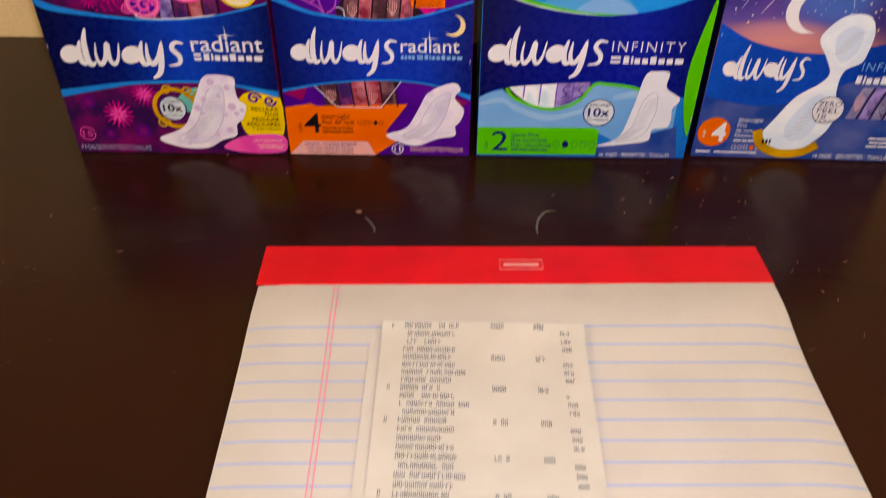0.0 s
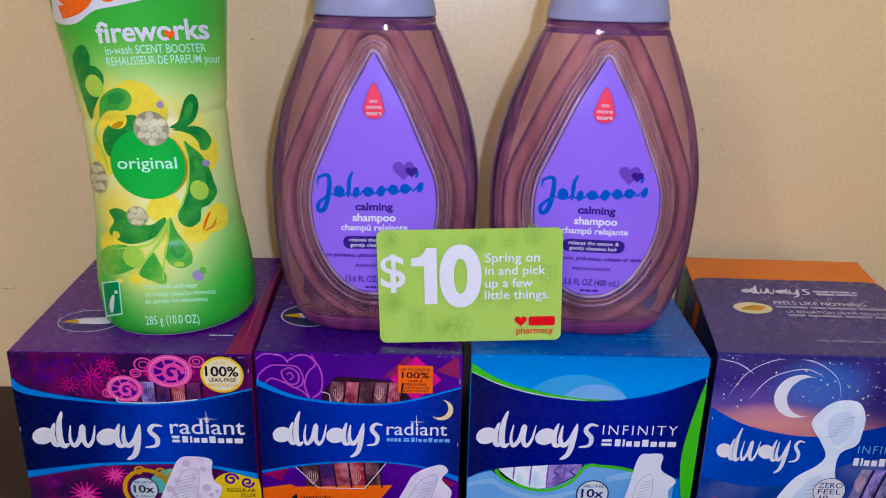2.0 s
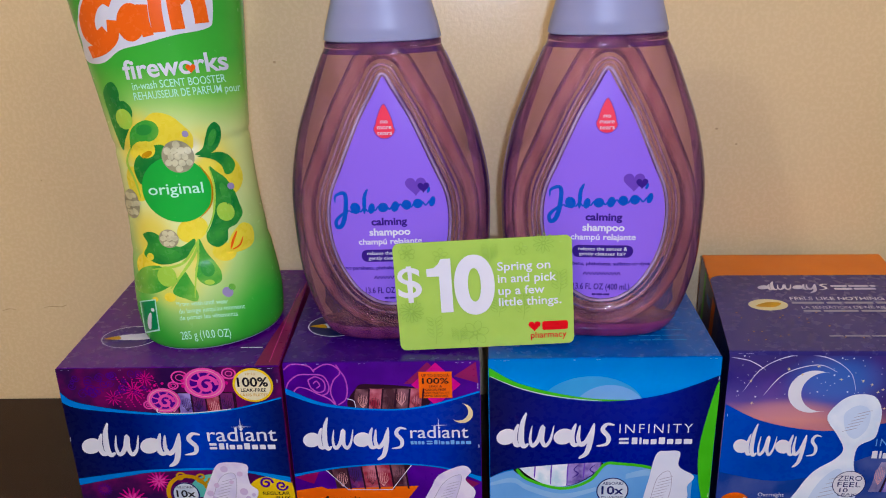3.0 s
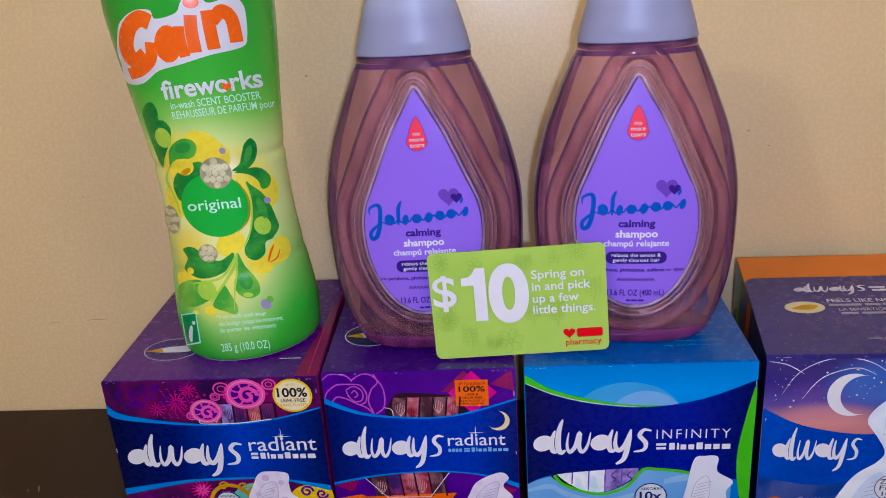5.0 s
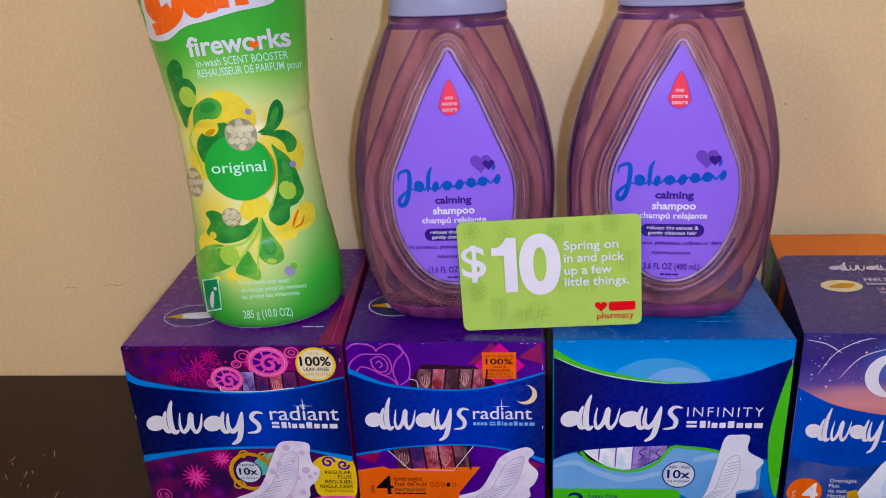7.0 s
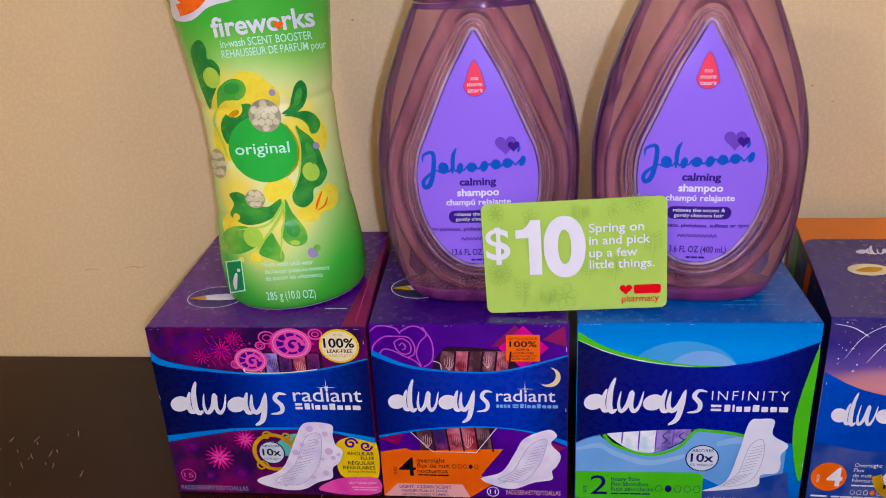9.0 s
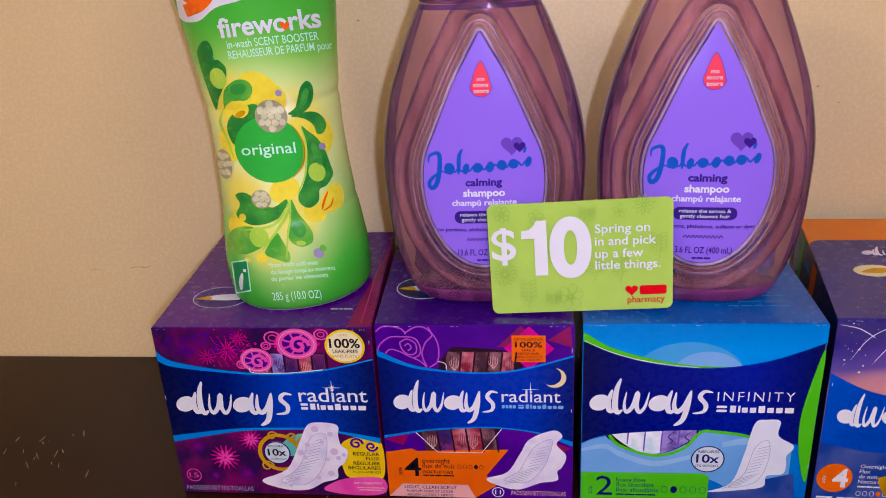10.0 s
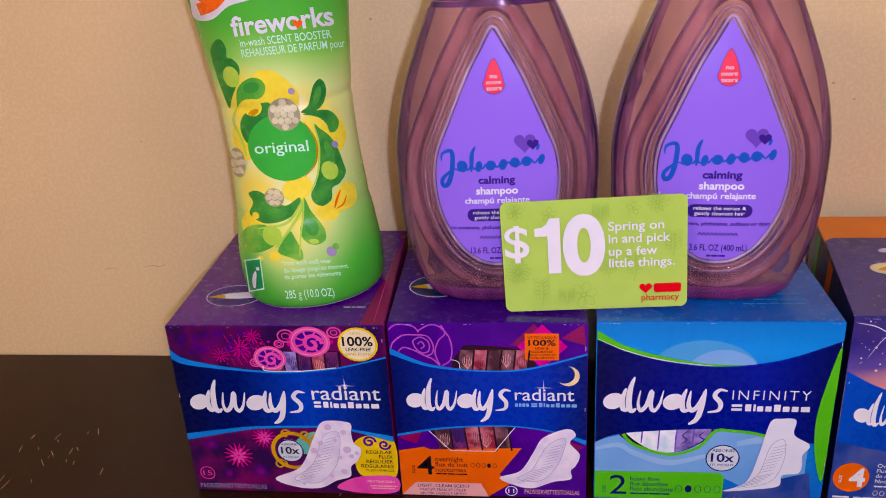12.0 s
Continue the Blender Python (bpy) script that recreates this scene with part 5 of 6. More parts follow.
def around_label(d, n=150):
    """The label's outline moved outwards by d millimetres, with a round top."""
    out = []
    for i in range(n):
        a = 2 * math.pi * i / n
        c = np.array((math.cos(a), math.sin(a)))
        p = LABEL_LINE[np.argmax(LABEL_LINE @ c)]
        out.append((float(p[0] + d * c[0]), float(p[1] + d * c[1])))
    # even steps along the line
    q = np.array(out + out[:1])
    run = np.concatenate(([0], np.cumsum(np.hypot(*np.diff(q, axis=0).T))))
    u = np.linspace(0, run[-1], n + 1)[:-1]
    return list(zip(np.interp(u, run, q[:, 0]).tolist(), np.interp(u, run, q[:, 1]).tolist()))


def label_distance():
    """Distance from the label's edge on a grid of half millimetres, positive outside."""
    gx, gz = np.meshgrid(np.arange(0, 53, 0.5), np.arange(0, 152, 0.5), indexing="ij")
    best, inside = np.full(gx.shape, 1e9), np.zeros(gx.shape, bool)
    for (x0, z0), (x1, z1) in zip(LABEL_LINE, np.roll(LABEL_LINE, -1, axis=0)):
        ex, ez = x1 - x0, z1 - z0
        t = np.clip(((gx - x0) * ex + (gz - z0) * ez) / (ex * ex + ez * ez + 1e-12), 0, 1)
        best = np.minimum(best, np.hypot(gx - x0 - t * ex, gz - z0 - t * ez))
        if z0 != z1:
            inside ^= ((z0 > gz) != (z1 > gz)) & (gx < ex * (gz - z0) / ez + x0)
    return np.where(inside, -best, best)


FROM_LABEL = label_distance()


def relief(x, z):
    """How far the front is pressed in round the label: a drop-shaped panel, a groove, a ridge and soft swells beyond it."""
    if z < 8 or z > 148:
        return 0.0
    u, v = min(abs(x), 52) * 2, z * 2
    i, j = int(u), int(v)
    p, q = u - i, v - j
    d = (FROM_LABEL[i, j] * (1 - p) + FROM_LABEL[i + 1, j] * p) * (1 - q) + (FROM_LABEL[i, j + 1] * (1 - p) + FROM_LABEL[i + 1, j + 1] * p) * q
    fade = min(1.0, (z - 8) / 8, (148 - z) / 4)
    return fade * (1.5 / (1 + math.exp(min(50, 2.2 * (d - 4.6)))) + 0.1 * math.exp(-((d - 2.3) / 0.8) ** 2) - 0.8 * math.exp(-((d - 7.0) / 1.3) ** 2) - 0.6 * math.exp(-((d - 12.5) / 2.8) ** 2))


def skin(x, z, out=0.0):
    """The bottle's front surface at x, z, in millimetres, moved outwards."""
    a, b = lerp_profile(WIDE, z), lerp_profile(DEEP, z)
    q = max(0.0, 1 - min(abs(x) / a, 1) ** POW) ** (1 / POW)
    return Vector((x / 1000, (-b * q + relief(x, z) - out) / 1000, z / 1000))


def ring(bm, a, b, z, n, power):
    out = []
    for i in range(n):
        t = 2 * math.pi * i / n
        c, s = math.cos(t), math.sin(t)
        out.append(bm.verts.new((math.copysign(abs(c) ** (2 / power), c) * a / 1000, math.copysign(abs(s) ** (2 / power), s) * b / 1000, z / 1000)))
    return out


def loft(rows, n=72, power=POW, close=True):
    bm = bmesh.new()
    rs = [ring(bm, a, b, z, n, power) for a, b, z in rows]
    for r0, r1 in zip(rs, rs[1:]):
        for i in range(n):
            bm.faces.new((r0[i], r0[(i + 1) % n], r1[(i + 1) % n], r1[i]))
    if close:
        bm.faces.new(rs[0][::-1])
        bm.faces.new(rs[-1])
    return bm


def tube_on_skin(bm, line, r, out):
    n, k = len(line), 6
    rows = []
    for i, (x, z) in enumerate(line):
        p = skin(x, z, out)
        q = skin(*line[(i + 1) % n], out) - skin(*line[i - 1], out)
        d = q.normalized() if q.length else Vector((0, 0, 1))
        u = d.cross(Vector((0, -1, 0))).normalized()
        w = u.cross(d)
        rows.append([bm.verts.new(p + (u * math.cos(2 * math.pi * j / k) + w * math.sin(2 * math.pi * j / k)) * r / 1000) for j in range(k)])
    for i in range(n):
        a, b = rows[i], rows[(i + 1) % n]
        for j in range(k):
            bm.faces.new((a[j], a[(j + 1) % k], b[(j + 1) % k], b[j]))


def shampoo_bottle(m, label):
    t = thing("shampoo_bottle", m, label, "bottle", "pair of shampoo bottles")
    rows = []
    for i in range(141):
        z = 147.5 * (i / 140)
        a, b = lerp_profile(WIDE, z), lerp_profile(DEEP, z)
        if z < 3:
            e = (1 - (1 - z / 3) ** 2) ** 0.5
            a, b = a - 3.5 * (1 - e), b - 3.5 * (1 - e)
        rows.append((a, b, z))
    rows += [(26.4, 17.2, 149.2), (23, 15, 149.8)]
    bm = loft(rows, 300)
    for v in bm.verts:
        if v.co.z > 0.008:
            v.co.y -= math.copysign(relief(v.co.x * 1000, v.co.z * 1000) / 1000 * min(1, abs(v.co.y) / 0.008), v.co.y)
    body = part("body", bm, CLEAR, t, "clear mauve plastic full of shampoo", True)
    # embossed rims; their milky lilac also stands in for highlights
    rim = bmesh.new()
    tube_on_skin(rim, around_label(1.1), 0.8, 0.05)
    part("embossed_rim", rim, RIM, body, "", True)
    rim = bmesh.new()
    tube_on_skin(rim, around_label(5.4), 0.6, -0.1)
    tube_on_skin(rim, around_label(3.4), 0.35, 0.0)
    part("embossed_rim", rim, RIB, body, "", True)
    # strips down both sides put the dark refracted edge into colour
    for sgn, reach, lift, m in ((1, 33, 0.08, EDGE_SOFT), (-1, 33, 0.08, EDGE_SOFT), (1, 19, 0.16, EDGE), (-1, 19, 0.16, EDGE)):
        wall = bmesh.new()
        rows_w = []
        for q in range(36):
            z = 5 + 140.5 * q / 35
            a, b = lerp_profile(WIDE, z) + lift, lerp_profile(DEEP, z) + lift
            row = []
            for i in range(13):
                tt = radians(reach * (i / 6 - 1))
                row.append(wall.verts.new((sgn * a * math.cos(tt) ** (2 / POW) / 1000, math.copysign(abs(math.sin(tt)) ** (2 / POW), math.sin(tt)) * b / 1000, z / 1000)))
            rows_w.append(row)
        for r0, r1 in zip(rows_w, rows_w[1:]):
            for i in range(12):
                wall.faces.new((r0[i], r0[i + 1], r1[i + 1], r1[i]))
        part("edge_refraction_strip", wall, m, body, "", True)
    # a paler pink tube along the swell, added as its streak of light
    swell = bmesh.new()
    tube_on_skin(swell, around_label(11.6), 4.0, -3.45)
    part("swell_light_streak", swell, SWELL, body, "", True)
    # violet band painted in for the dark refracted line below the cap
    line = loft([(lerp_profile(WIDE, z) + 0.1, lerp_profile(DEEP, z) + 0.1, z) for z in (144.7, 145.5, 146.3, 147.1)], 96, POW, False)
    part("neck_dark_line", line, EDGE, body, "", True)
    foot = loft([(31.3, 17.3, 0.2), (35.3, 18.9, 1.6), (37.6, 19.8, 4.0), (40.0, 20.9, 8.5), (39.7, 20.6, 8.7)], 96)
    part("foot", foot, FOOT, body, "deep magenta bottle foot", True)
    seam = bmesh.new()
    for s in (1, -1):
        pts = [Vector((s * (lerp_profile(WIDE, z) + 0.1) / 1000, 0, z / 1000)) for z in range(4, 147, 4)]
        for y0, y1 in ((-0.0004, 0.0004),):
            a = [seam.verts.new(p + Vector((0, y0, 0))) for p in pts]
            b = [seam.verts.new(p + Vector((s * 0.0005, 0, 0))) for p in pts]
            c = [seam.verts.new(p + Vector((0, y1, 0))) for p in pts]
            for i in range(len(pts) - 1):
                seam.faces.new((a[i], a[i + 1], b[i + 1], b[i]))
                seam.faces.new((b[i], b[i + 1], c[i + 1], c[i]))
    part("mould_seam", seam, RIM, body, "", True)
    # neck ring with the liquid's surface just under the cap
    neck = loft([(26.6, 16.8, 147.0), (27.8, 17.8, 147.6), (27.8, 17.8, 149.4), (26.8, 17.2, 150.0)], 64, 2.2)
    part("neck_ring", neck, EDGE_SOFT, body, "", True)
    cap = loft([(27.2, 17.6, 150.2), (28.0, 18.2, 150.9), (26.6, 17.6, 157), (22.8, 16.6, 170), (20.6, 16.0, 177), (20.0, 15.6, 180), (18.8, 14.6, 181.5), (8, 6, 182)], 64, 2.2)
    part("cap", cap, CAP, t, "frosted pale lilac cap", True)

    f = Face(t, lambda x, y, k: skin(x, y, 0.40 + 0.09 * k), 2.6)
    rear = Face(t, lambda x, y, k: Vector((x / 1000, -skin(x, y, 0.12).y, y / 1000)), 5.0)
    rear.put("rear_label", [label_points(0.97, 133, 25, 28)], LABEL, 1, "violet teardrop label on the back")
    bm = bmesh.new()
    grid = []
    for q in range(61):
        z = 23 + 112 * (0.5 - 0.5 * math.cos(math.pi * q / 60))
        half = max(0.0, 0.97 * lerp_profile(LABEL_SIDE, z))
        grid.append([bm.verts.new(f.to(half * (2 * i / 28 - 1), z, 1)) for i in range(29)])
    for r0, r1 in zip(grid, grid[1:]):
        for i in range(28):
            bm.faces.new((r0[i], r0[i + 1], r1[i + 1], r1[i]))
    bmesh.ops.remove_doubles(bm, verts=bm.verts, dist=0.00002)
    lab = part("front_label", bm, LABEL, t, "violet teardrop label", True)
    f.put("red_drop", [drop(0, 111.4, 5.1, 11)], DROPRED, 3, "", lab)
    f.put("drop_edge", [stroke(drop(0, 111.4, 5.1, 11), 0.4, close=True)], MIDVIOLET, 4, "", lab)
    f.put("lettering", [words(s, 0, z, 2.0, w, 0.004, align="centre") for s, z, w in (("no", 113.5, 3.4), ("more", 110.8, 6.8), ("tears", 108.1, 7.0))], WHITE, 5, "", lab)
    f.put("heart_print", [heart(13.5, 83.5, 10)], MIDVIOLET, 3, "", lab)
    f.put("heart_print", [heart(17.2, 82.6, 5.6)], DEEPVIOLET, 4, "", lab)
    mark = [stroke(spline([(-25.8, 75.5), (-25.4, 79.0), (-21.6, 80.6), (-20.4, 78), (-21.2, 70), (-23.0, 64.6), (-25.4, 63.4), (-25.8, 66.6), (-22.0, 70.4), (-18.6, 72)]), 2.3, True),
            ell(-16.0, 73.0, 2.5, 2.9, 20, 15), stroke(spline([(-9.6, 82.5), (-11.2, 79), (-11.6, 74), (-11.8, 70.2)]), 2.0, True), ell(-8.2, 72.8, 1.6, 2.7, 16, -12), ell(-2.6, 73.2, 2.5, 2.4, 18, 20),
            ell(3.2, 73.5, 1.9, 2.7, 16, -15), ell(8.8, 74.2, 2.3, 2.5, 18, 15), ell(14.2, 74.6, 2.4, 2.4, 18, 20), ell(19.6, 81.0, 0.75, 1.6, 10, -20), ell(21.2, 75.2, 1.5, 2.6, 14, -15),
            stroke(spline([(-18.8, 71.6)] + [(-17.0 + 1.75 * i, 71.6 + 0.13 * i + (1.3 if i % 2 else -0.6)) for i in range(22)]), 0.8)]
    f.put("brand_mark", mark, LOGOBLUE, 3, "plain blue brand mark", lab)
    f.put("lettering", [words("calming", 0, 64.4, 3.5, 17.4, 0.032, align="centre"), words("no parabens, phthalates, sulfates or dyes", 0, 41.2, 1.8, 46, 0.022, align="centre"), words("13.6 FL OZ (400 mL)", 0, 28.2, 3.2, 27.5, 0.014, align="centre")], DEEPVIOLET, 3, "", lab)
    f.put("lettering", [words("shampoo", 0, 59.1, 3.5, 20, 0.03, align="centre"), words("champú relajante", 0, 54.5, 2.9, 31, 0.022, align="centre")], WHITE, 3, "", lab)
    pill = f.put("text_pill", [rect(-14.6, 45.3, 14.6, 51.7, 3.1)], DEEPVIOLET, 3, "", lab)
    f.put("lettering", [words("relaxes the senses &", 0, 49.0, 1.8, 23.5, 0.006, align="centre"), words("gently cleanses hair", 0, 46.4, 1.8, 22.5, 0.006, align="centre")], WHITE, 4, "", pill)
    f.put("signature_mark", [stroke(spline([(-9 + i * 0.9, 36.6 + (0.9 if i % 2 else -0.5)) for i in range(21)]), 0.4)], DEEPVIOLET, 3, "", lab)
    f.put("code_bar", bars(-4.5, 25.0, 1.0, (2, 3, 3)), DEEPVIOLET, 3, "", lab)
    return t


shampoo_bottle(pose(0.0550, 0.0400, TOP + 0.1052, 0, 0, 2.0), "mauve clear shampoo bottle with a violet teardrop label, on a carton")
shampoo_bottle(pose(0.1610, 0.0400, TOP + 0.1054, 0, 0, -5.0), "mauve clear shampoo bottle with violet label, on blue carton")


# ---- scent booster bottle ----
GR = [(0, 36), (1.5, 37.6), (5, 38.4), (10, 38.8), (19, 39), (35, 37.5), (53, 35.3), (72, 33.9), (92, 33.5), (106, 34.0), (126, 35.8), (149, 38.3), (175, 40.8), (186, 41), (194, 39.2)]
# a shallow grip ring at the waist and another lower down
GIRTH = [lerp_profile(GR, 0.5 * i) - 0.75 * math.exp(-((0.5 * i - 105) / 2.6) ** 2) - 0.5 * math.exp(-((0.5 * i - 49) / 3.0) ** 2) for i in range(400)]


def girth(z):
    u = min(max(z * 2, 0.0), 397.9)
    i = int(u)
    return GIRTH[i] * (1 - u + i) + GIRTH[i + 1] * (u - i)


def scent_bottle():
    place = pose(-0.0490, 0.0545, TOP + 0.1032, 0, -2.2, 0)
    t = thing("scent_booster_bottle", place, "bright green waisted scent booster bottle with leaf print, on a carton", "bottle")
    rows = [(girth(194 * i / 139), girth(194 * i / 139), 194 * i / 139) for i in range(140)]
    rows += [(36, 36, 197), (30, 30, 198.5)]
    part("body", loft(rows, 80, 2.0), GAIN_BODY, t, "glossy green printed sleeve", True)
    cap = loft([(31, 31, 198.6), (33, 33, 199.5), (33, 33, 222), (31.5, 31.5, 224), (10, 10, 224.5)], 64, 2.0)
    part("cap", cap, GREENDARK, t, "", True)
    base = loft([(35.2, 35.2, 0.0), (36.6, 36.6, 0.2), (36.9, 36.9, 1.0), (35, 35, 1.2)], 64, 2.0)
    part("base_rim", base, CAP, t, "", True)
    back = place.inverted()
    # the camera's place: the sleeve print is laid out to fit its view
    camera_eye = back @ Vector((0.0786, -0.3473, 1.0377)) * 1000

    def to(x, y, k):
        """Projects flat artwork onto the sleeve from the camera's eye: x across and y up in millimetres on an upright
        sheet before the bottle.
        """
        d = back @ Vector((x / 1000, 0.0235, y / 1000)) * 1000 - camera_eye
        near = -(camera_eye.x * d.x + camera_eye.y * d.y) / (d.x * d.x + d.y * d.y)
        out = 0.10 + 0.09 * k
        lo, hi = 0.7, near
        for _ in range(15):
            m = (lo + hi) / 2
            p = camera_eye + d * m
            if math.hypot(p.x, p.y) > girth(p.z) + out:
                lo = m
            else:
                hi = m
        p = camera_eye + d * hi
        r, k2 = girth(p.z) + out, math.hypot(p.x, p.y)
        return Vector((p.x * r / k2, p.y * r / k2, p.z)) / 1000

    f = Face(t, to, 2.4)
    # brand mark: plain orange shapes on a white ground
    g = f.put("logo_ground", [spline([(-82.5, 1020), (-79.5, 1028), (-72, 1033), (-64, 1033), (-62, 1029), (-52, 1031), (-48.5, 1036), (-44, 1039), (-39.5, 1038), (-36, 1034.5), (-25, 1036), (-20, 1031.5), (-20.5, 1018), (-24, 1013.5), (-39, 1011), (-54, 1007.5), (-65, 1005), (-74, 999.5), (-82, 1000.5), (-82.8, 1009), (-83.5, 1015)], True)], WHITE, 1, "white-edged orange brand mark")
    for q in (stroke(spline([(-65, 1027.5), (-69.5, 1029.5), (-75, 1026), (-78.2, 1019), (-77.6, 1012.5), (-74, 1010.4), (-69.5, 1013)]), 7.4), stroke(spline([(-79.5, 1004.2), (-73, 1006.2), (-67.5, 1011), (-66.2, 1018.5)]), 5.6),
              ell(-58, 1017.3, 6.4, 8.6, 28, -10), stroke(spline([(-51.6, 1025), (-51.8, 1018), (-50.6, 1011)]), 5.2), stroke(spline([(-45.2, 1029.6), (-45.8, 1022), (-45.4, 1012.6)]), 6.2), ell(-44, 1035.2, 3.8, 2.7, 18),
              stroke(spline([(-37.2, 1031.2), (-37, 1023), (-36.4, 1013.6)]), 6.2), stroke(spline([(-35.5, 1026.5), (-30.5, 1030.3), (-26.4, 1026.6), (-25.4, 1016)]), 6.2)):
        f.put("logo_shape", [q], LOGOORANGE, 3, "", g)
    f.put("burst", [[(-46, 1036), (-84 + 9 * i, 1052), (-82 + 9 * i, 1052)] for i in range(8)], LIME, 0.6)
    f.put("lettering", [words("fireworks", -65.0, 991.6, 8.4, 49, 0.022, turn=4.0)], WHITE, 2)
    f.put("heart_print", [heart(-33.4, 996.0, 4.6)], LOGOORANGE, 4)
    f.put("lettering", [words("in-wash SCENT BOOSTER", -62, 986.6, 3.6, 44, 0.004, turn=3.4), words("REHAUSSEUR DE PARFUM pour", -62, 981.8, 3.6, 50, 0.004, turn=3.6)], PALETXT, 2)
    # yellow blooms behind the leaves
    for q in ([(-61, 970), (-55, 975.5), (-47, 974.5), (-41, 969.5), (-37, 964), (-39, 957), (-48, 959), (-59, 956), (-66, 953), (-68.5, 960)], ell(-22.5, 944.5, 6.6, 9.5, 28), ell(-68, 941, 4.5, 9, 24, 10), ell(-62, 905, 9.5, 6.5, 28, 20),
              ell(-43.5, 917, 8.5, 6.0, 28, 30), ell(-70, 898, 5.0, 7.0, 20), ell(-29, 905, 6.0, 5.0, 20), ell(-60, 880.5, 3.0, 2.6, 16), ell(-68, 879.5, 1.6, 1.4, 12)):
        f.put("bloom_print", [spline(q, True) if len(q) < 16 else q], PETAL, 1.0)
    f.put("petal_print", [ell(-60.5, 958, 4.6, 4.2, 24, 20)], PETAL, 2.6)
    f.put("petal_centre", [ell(-60.5, 955.6, 3.0, 1.4, 16, 25)], GOLD, 2.8)
    # leaves: outline, colour
    leaves = (([(-74, 990), (-71, 990.2), (-69.3, 986), (-69.5, 982), (-67, 981.3), (-64.4, 978), (-64.6, 974), (-67, 968.5), (-70, 963), (-72, 958), (-74, 965), (-75.4, 972), (-76.6, 980), (-76.8, 986)], GREENDARK),
              ([(-68, 958.5), (-67.2, 966), (-64, 970), (-59, 972.2), (-54.4, 971), (-52.8, 967.2), (-55, 963.2), (-59, 961.8), (-63.5, 962), (-66.8, 960)], GREENMID),
              ([(-68, 947), (-67.2, 952), (-64, 956), (-59, 959.2), (-52, 960), (-50.5, 954), (-57, 949), (-62, 942), (-66, 941)], GREENDARK),
              ([(-37, 955), (-33.2, 958), (-31.2, 963), (-29.2, 968), (-26, 970.6), (-23.6, 968), (-23.8, 963), (-26.4, 958), (-31, 955)], GREENDARK),
              ([(-36, 954), (-31, 955.4), (-25, 956), (-21, 954.2), (-18.8, 950), (-20.6, 945.8), (-23.8, 945.2), (-25, 949), (-28, 952), (-32, 953.4)], GREENDARK),
              ([(-31, 949), (-28.6, 947), (-24, 943), (-20.8, 937), (-19, 930.5), (-18, 925), (-21.6, 919.4), (-25.6, 917), (-26.8, 911), (-31.6, 907.6), (-36, 909.6), (-36.8, 914), (-34, 919), (-31.2, 926.5), (-30, 935), (-30, 942)], GREENDARK),
              ([(-69, 915), (-64, 916), (-58, 912), (-51, 908), (-43, 912.2), (-45, 905), (-53, 900), (-62, 898.6), (-68, 901.6), (-70, 905), (-67.4, 910)], GREENDARK),
              ([(-77.4, 885), (-76.8, 892), (-72, 897), (-64, 898), (-58, 894.4), (-55, 890), (-62, 885), (-70, 882.6)], GREENMID),
              ([(-58, 883), (-54, 890), (-50.4, 894.4), (-48, 890), (-45, 882), (-46.6, 878), (-52, 879.6)], GREENMID),
              ([(-41, 912), (-38, 905), (-34, 899), (-31.8, 894), (-32.6, 889), (-38, 886.6), (-43, 888.8), (-45, 894), (-43.2, 901)], GREENMID))
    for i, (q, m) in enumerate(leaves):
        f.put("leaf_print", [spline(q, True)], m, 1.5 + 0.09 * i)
    for q, m in ((ell(-68.8, 973, 3.9, 5.0, 24, 10), LIME), (ell(-26, 926, 4.3, 4.8, 24), LIME), (ell(-60, 892, 5.0, 5.6, 24), LIME), (ell(-67, 903, 1.8, 2.0, 14), PETAL), (ell(-38.4, 888.6, 2.6, 1.4, 16), LIME),
                 (ell(-28, 963, 1.7, 4.5, 16, -22), LEAFSHEEN), (ell(-60, 967.6, 4.0, 2.6, 18, 10), LEAFSHEEN), (ell(-25, 935, 2.0, 6.0, 18, 15), LEAFSHEEN), (ell(-57, 904.5, 6.0, 2.6, 18, -15), LEAFSHEEN), (ell(-38.5, 896, 3.6, 4.4, 18), LEAFSHEEN)):
        f.put("leaf_glint", [q], m, 2.9)
    f.put("stem_print", [stroke(spline(q), w, True) for q, w in (([(-41, 912), (-44, 904), (-51, 894.5), (-59, 885)], 1.5), ([(-41, 912), (-51, 899), (-67, 896)], 1.4), ([(-31.4, 949), (-30, 939), (-32, 925), (-37, 915)], 1.0), ([(-68, 959), (-71, 952), (-68.5, 943), (-67, 934)], 1.2), ([(-41, 912), (-42.5, 902), (-45, 892), (-47, 880)], 1.0))], LIME, 3.1)
    petal = f.put("flower_print", [spline([(-26, 911), (-22.2, 917), (-18.2, 920.2), (-14.2, 918), (-14, 911), (-17, 907), (-22.6, 904.8), (-26, 906)], True)], PETAL, 3.0)
    f.put("flower_fold", [stroke(spline([(-25.6, 906.4), (-24, 911), (-21.6, 916)]), 1.2, True), stroke(spline([(-25, 906), (-21, 908.5), (-19, 913)]), 0.8, True)], LOGOORANGE, 3.3, "", petal)
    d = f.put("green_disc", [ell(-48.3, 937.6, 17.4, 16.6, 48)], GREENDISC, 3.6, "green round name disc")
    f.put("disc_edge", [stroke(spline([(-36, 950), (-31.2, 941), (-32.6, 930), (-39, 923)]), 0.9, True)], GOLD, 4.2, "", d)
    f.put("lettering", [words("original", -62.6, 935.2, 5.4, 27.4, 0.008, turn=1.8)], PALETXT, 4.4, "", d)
    rnd = random.Random(21)
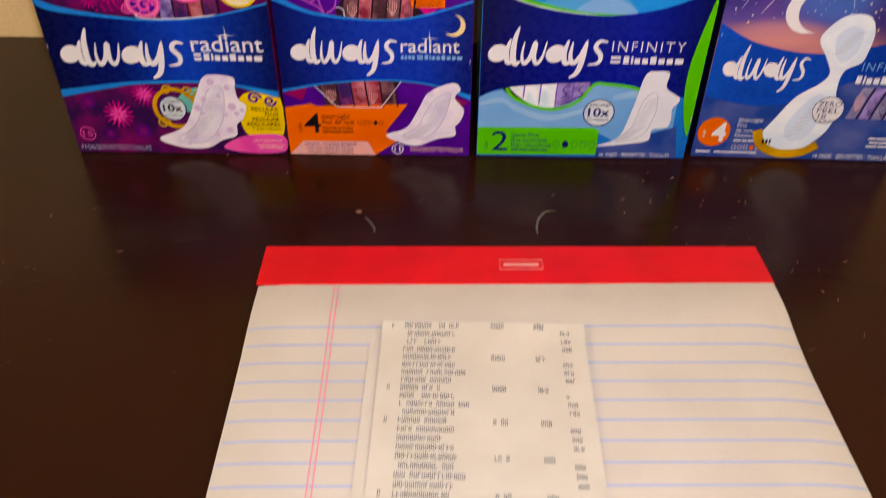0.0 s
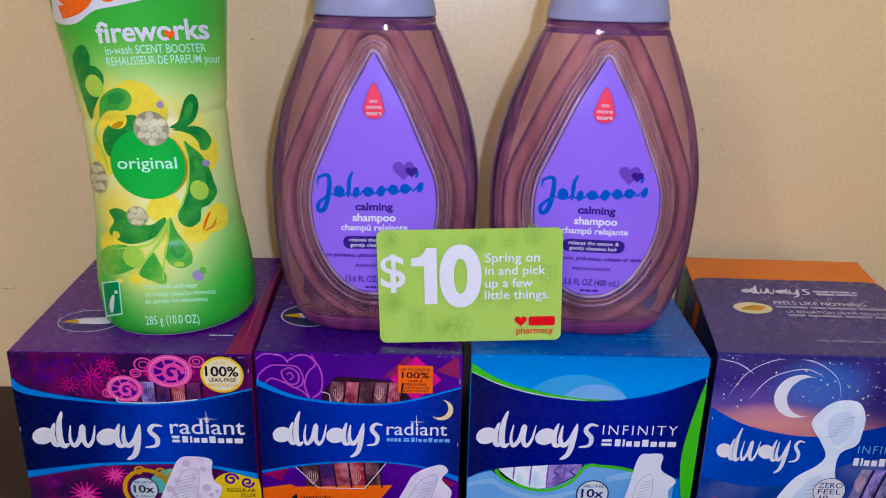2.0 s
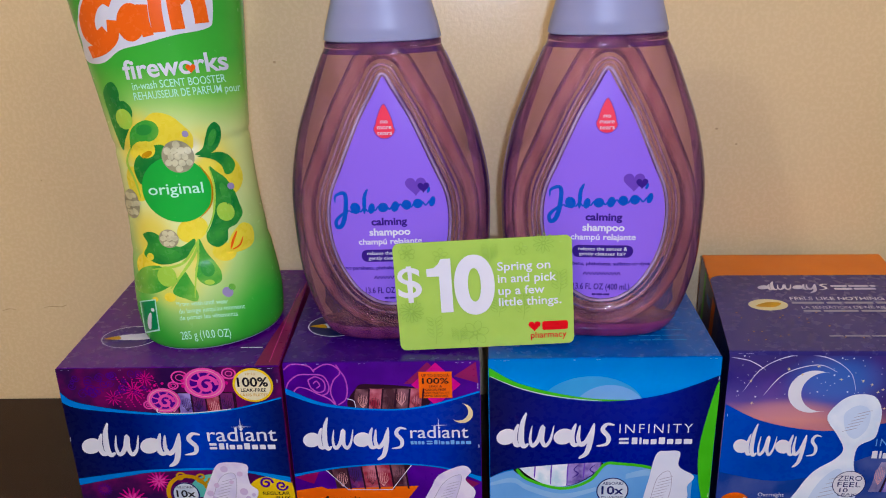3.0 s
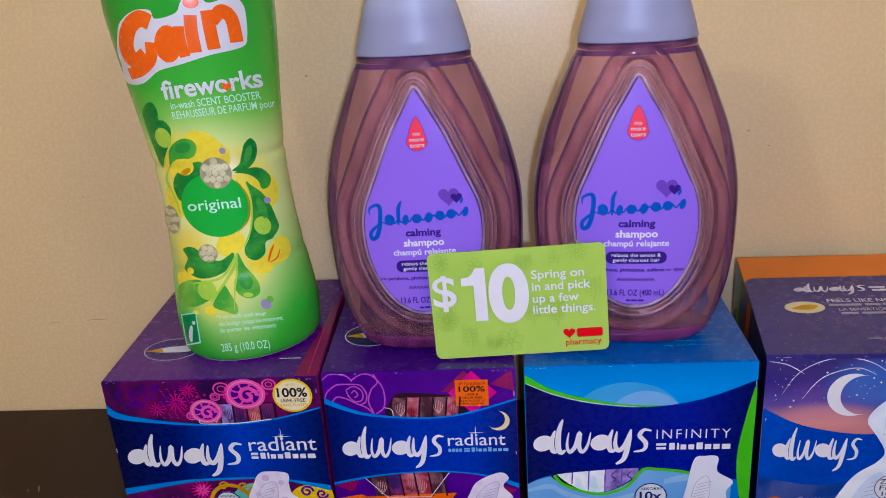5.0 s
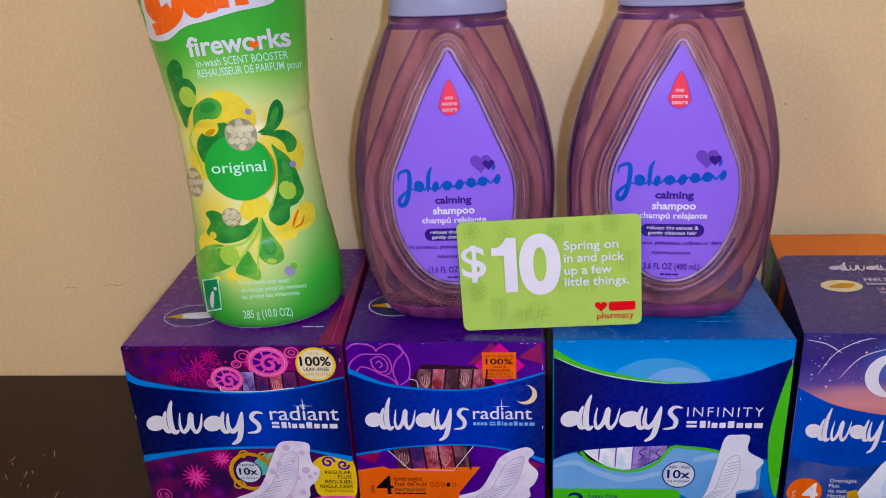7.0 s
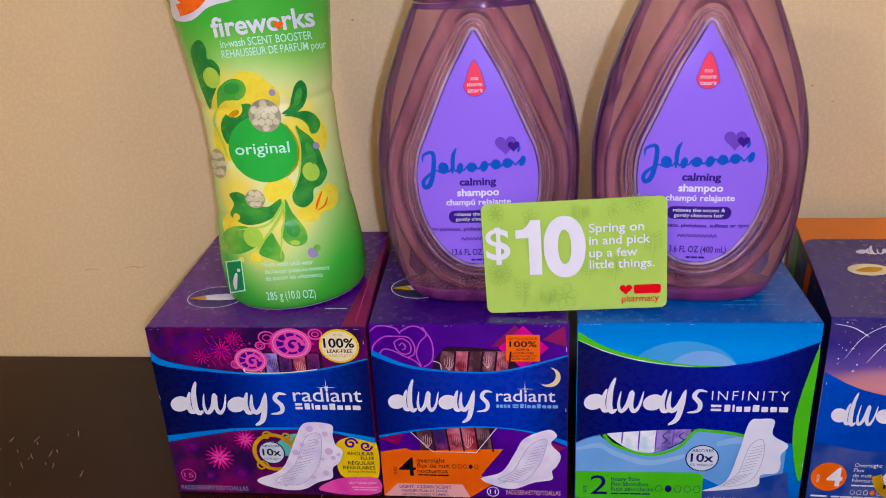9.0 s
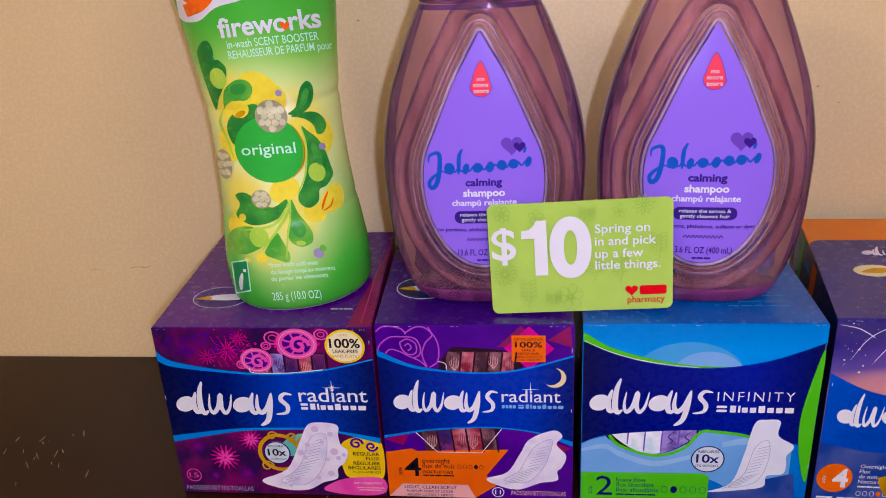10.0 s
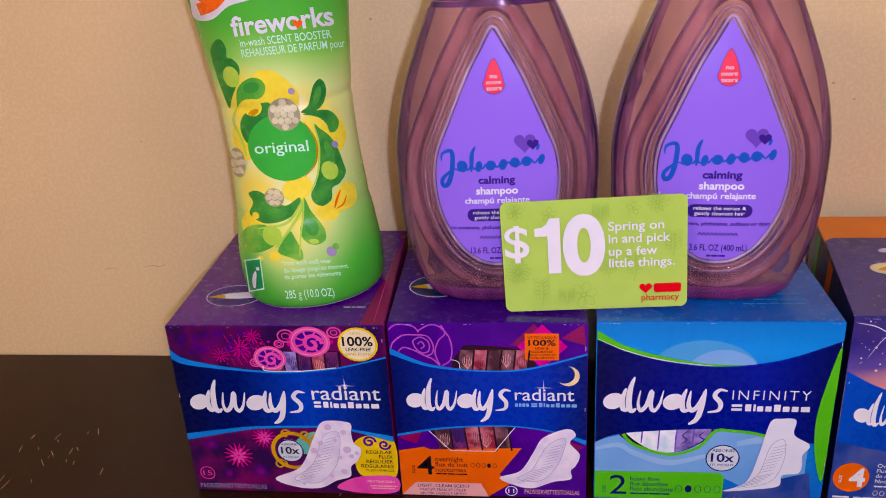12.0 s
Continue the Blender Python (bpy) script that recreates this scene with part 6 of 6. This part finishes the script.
    for cx, cy, r, ry in ((-45.4, 954.2, 8.0, 8.0), (-72.2, 931, 3.9, 7.6), (-56.1, 912.4, 5.0, 4.9)):
        disc = f.put("bead_window", [ell(cx, cy, r, ry, 28)], BEADBACK, 4.8, "picture of cream scent beads")
        k, grow = 0, 1.0 if r > 6 else 1.45
        for j in range(-3, 4):
            for i in range(-3, 4):
                x, y = cx + (i + 0.5 * (j % 2)) * r * 0.42 * grow, cy + j * ry * 0.38 * grow
                if ((x - cx) / r) ** 2 + ((y - cy) / ry) ** 2 < 0.66:
                    f.put("bead", [ell(x + rnd.uniform(-0.2, 0.2), y + rnd.uniform(-0.2, 0.2), r * grow * rnd.uniform(0.20, 0.25), ry * grow * rnd.uniform(0.18, 0.23), 14, rnd.uniform(0, 90))], BEAD, 5.4 + 0.12 * (k % 9), "", disc)
                    k += 1
    f.put("lilac_dot", [ell(-40.4, 965.2, 1.6), ell(-22, 939, 1.7), ell(-29.8, 883, 2.8)], LILACDOT, 3.2)
    f.put("olive_dot", [ell(-27.3, 885.8, 1.8)], GREENMID, 3.4)
    s = f.put("litter_sign", [[(-76.8, 878.6), (-68, 879.6), (-68.4, 861.6), (-77, 860.2)]], PALETXT, 2, "small green square sign")
    f.put("sign_field", [[(-76.2, 878.0), (-68.6, 878.9), (-69, 862.4), (-76.4, 861)]], SIGN, 3, "", s)
    f.put("sign_bar", [stroke(spline([(-73.6, 862.4), (-73.2, 867), (-71.8, 872)]), 2.2, True), rect(-71.2, 872.6, -69.6, 874.4, 0.3)], WHITE, 4, "", s)
    f.put("lettering", [words("*from wash until wear", -57.4, 875.2, 2.6, 27, 0.0, turn=3.2), words("du lavage jusqu'au moment", -56.4, 871.2, 2.6, 34.5, 0.0, turn=4.2), words("de porter les vêtements", -56.6, 867.4, 2.6, 30.5, 0.0, turn=4.2), words("285 g (10.0 OZ)", -57.4, 856.2, 4.6, 26.5, 0.0, turn=3.4)], PALETXT, 3)
    return t


scent_bottle()


# ---- gift card ----
def gift_card():
    t = thing("gift_card", pose(0.0590, 0.0095, TOP + 0.1055, -4.0, -2.2, 0), "lime green ten-dollar gift card leaning against the shampoo bottles", "gift card")
    W, H = 86.6, 55.6
    bm = sheet([rect(0, 0, W, H, 3.2, 8)], lambda x, y, up: Vector((x / 1000, 0, y / 1000)))
    plate = part("card", bm, CARD, t)
    sol = plate.modifiers.new("plastic", "SOLIDIFY")
    sol.thickness, sol.offset = 0.00076, -1
    f = Face(plate, lambda x, y, k: Vector((x / 1000, -0.0009 - 0.00006 * k, y / 1000)))
    for cx, cy, r, k in ((7, 21, 6, 14), (38, 8, 6.5, 6), (73, 52.5, 5, 10), (62, 50, 3.2, 5), (23, 49, 3.6, 5), (7, 51, 4, 7)):
        f.put("flower_outline", [stroke(q, 0.3, close=True) for q in petals(cx, cy, r, k, 12, 0.30 if k < 9 else 0.13)] + [stroke(ell(cx, cy, r * 0.2), 0.3, close=True)], CARDMARK, 1)
    for cx, cy, ln in ((18, 3, 14), (62, 14, 14), (50, 16, 10), (80, 26, 12), (30, 3, 7), (47, 44, 8)):
        sh = [stroke(spline([(cx, cy), (cx + 0.8, cy + ln * 0.5), (cx + 0.2, cy + ln)]), 0.3)]
        for i in range(5):
            y = cy + ln * (0.3 + 0.15 * i)
            sh += [stroke(ell(cx + s * 2.2, y + 0.8, 1.9, 0.8, 12, s * 35), 0.25, close=True) for s in (1, -1)]
        f.put("leaf_outline", sh, CARDMARK, 1)
    f.put("lettering", [words("$", 1.4, 28.4, 15.6, 11.6, 0.012)], WHITE, 2)
    f.put("lettering", [[(21.8, 19.6), (27.8, 19.6), (27.8, 47.2), (23.0, 47.2), (21.6, 44.6), (19.4, 42.8), (15.8, 42.4), (15.8, 38.4), (21.8, 38.4)], words("0", 28.9, 19.6, 27.4, 19.8, 0.04)], WHITE, 2)
    f.put("lettering", [words(s, 50.3, y, 4.2, w, 0.012) for s, y, w in (("Spring on", 39.8, 25.6), ("in and pick", 33.6, 28.4), ("up a few", 27.4, 22.4), ("little things.", 21.6, 30.4))], WHITE, 2)
    f.put("heart_print", [heart(67.2, 10.4, 5.9)], RED, 2)
    f.put("brand_bar", [rect(71.0, 7.9, 83.6, 12.5, 1.0)], RED, 2)
    f.put("lettering", [words("pharmacy", 65.2, 3.9, 3.3, 17.6, 0.006)], RED, 2)
    return t


gift_card()
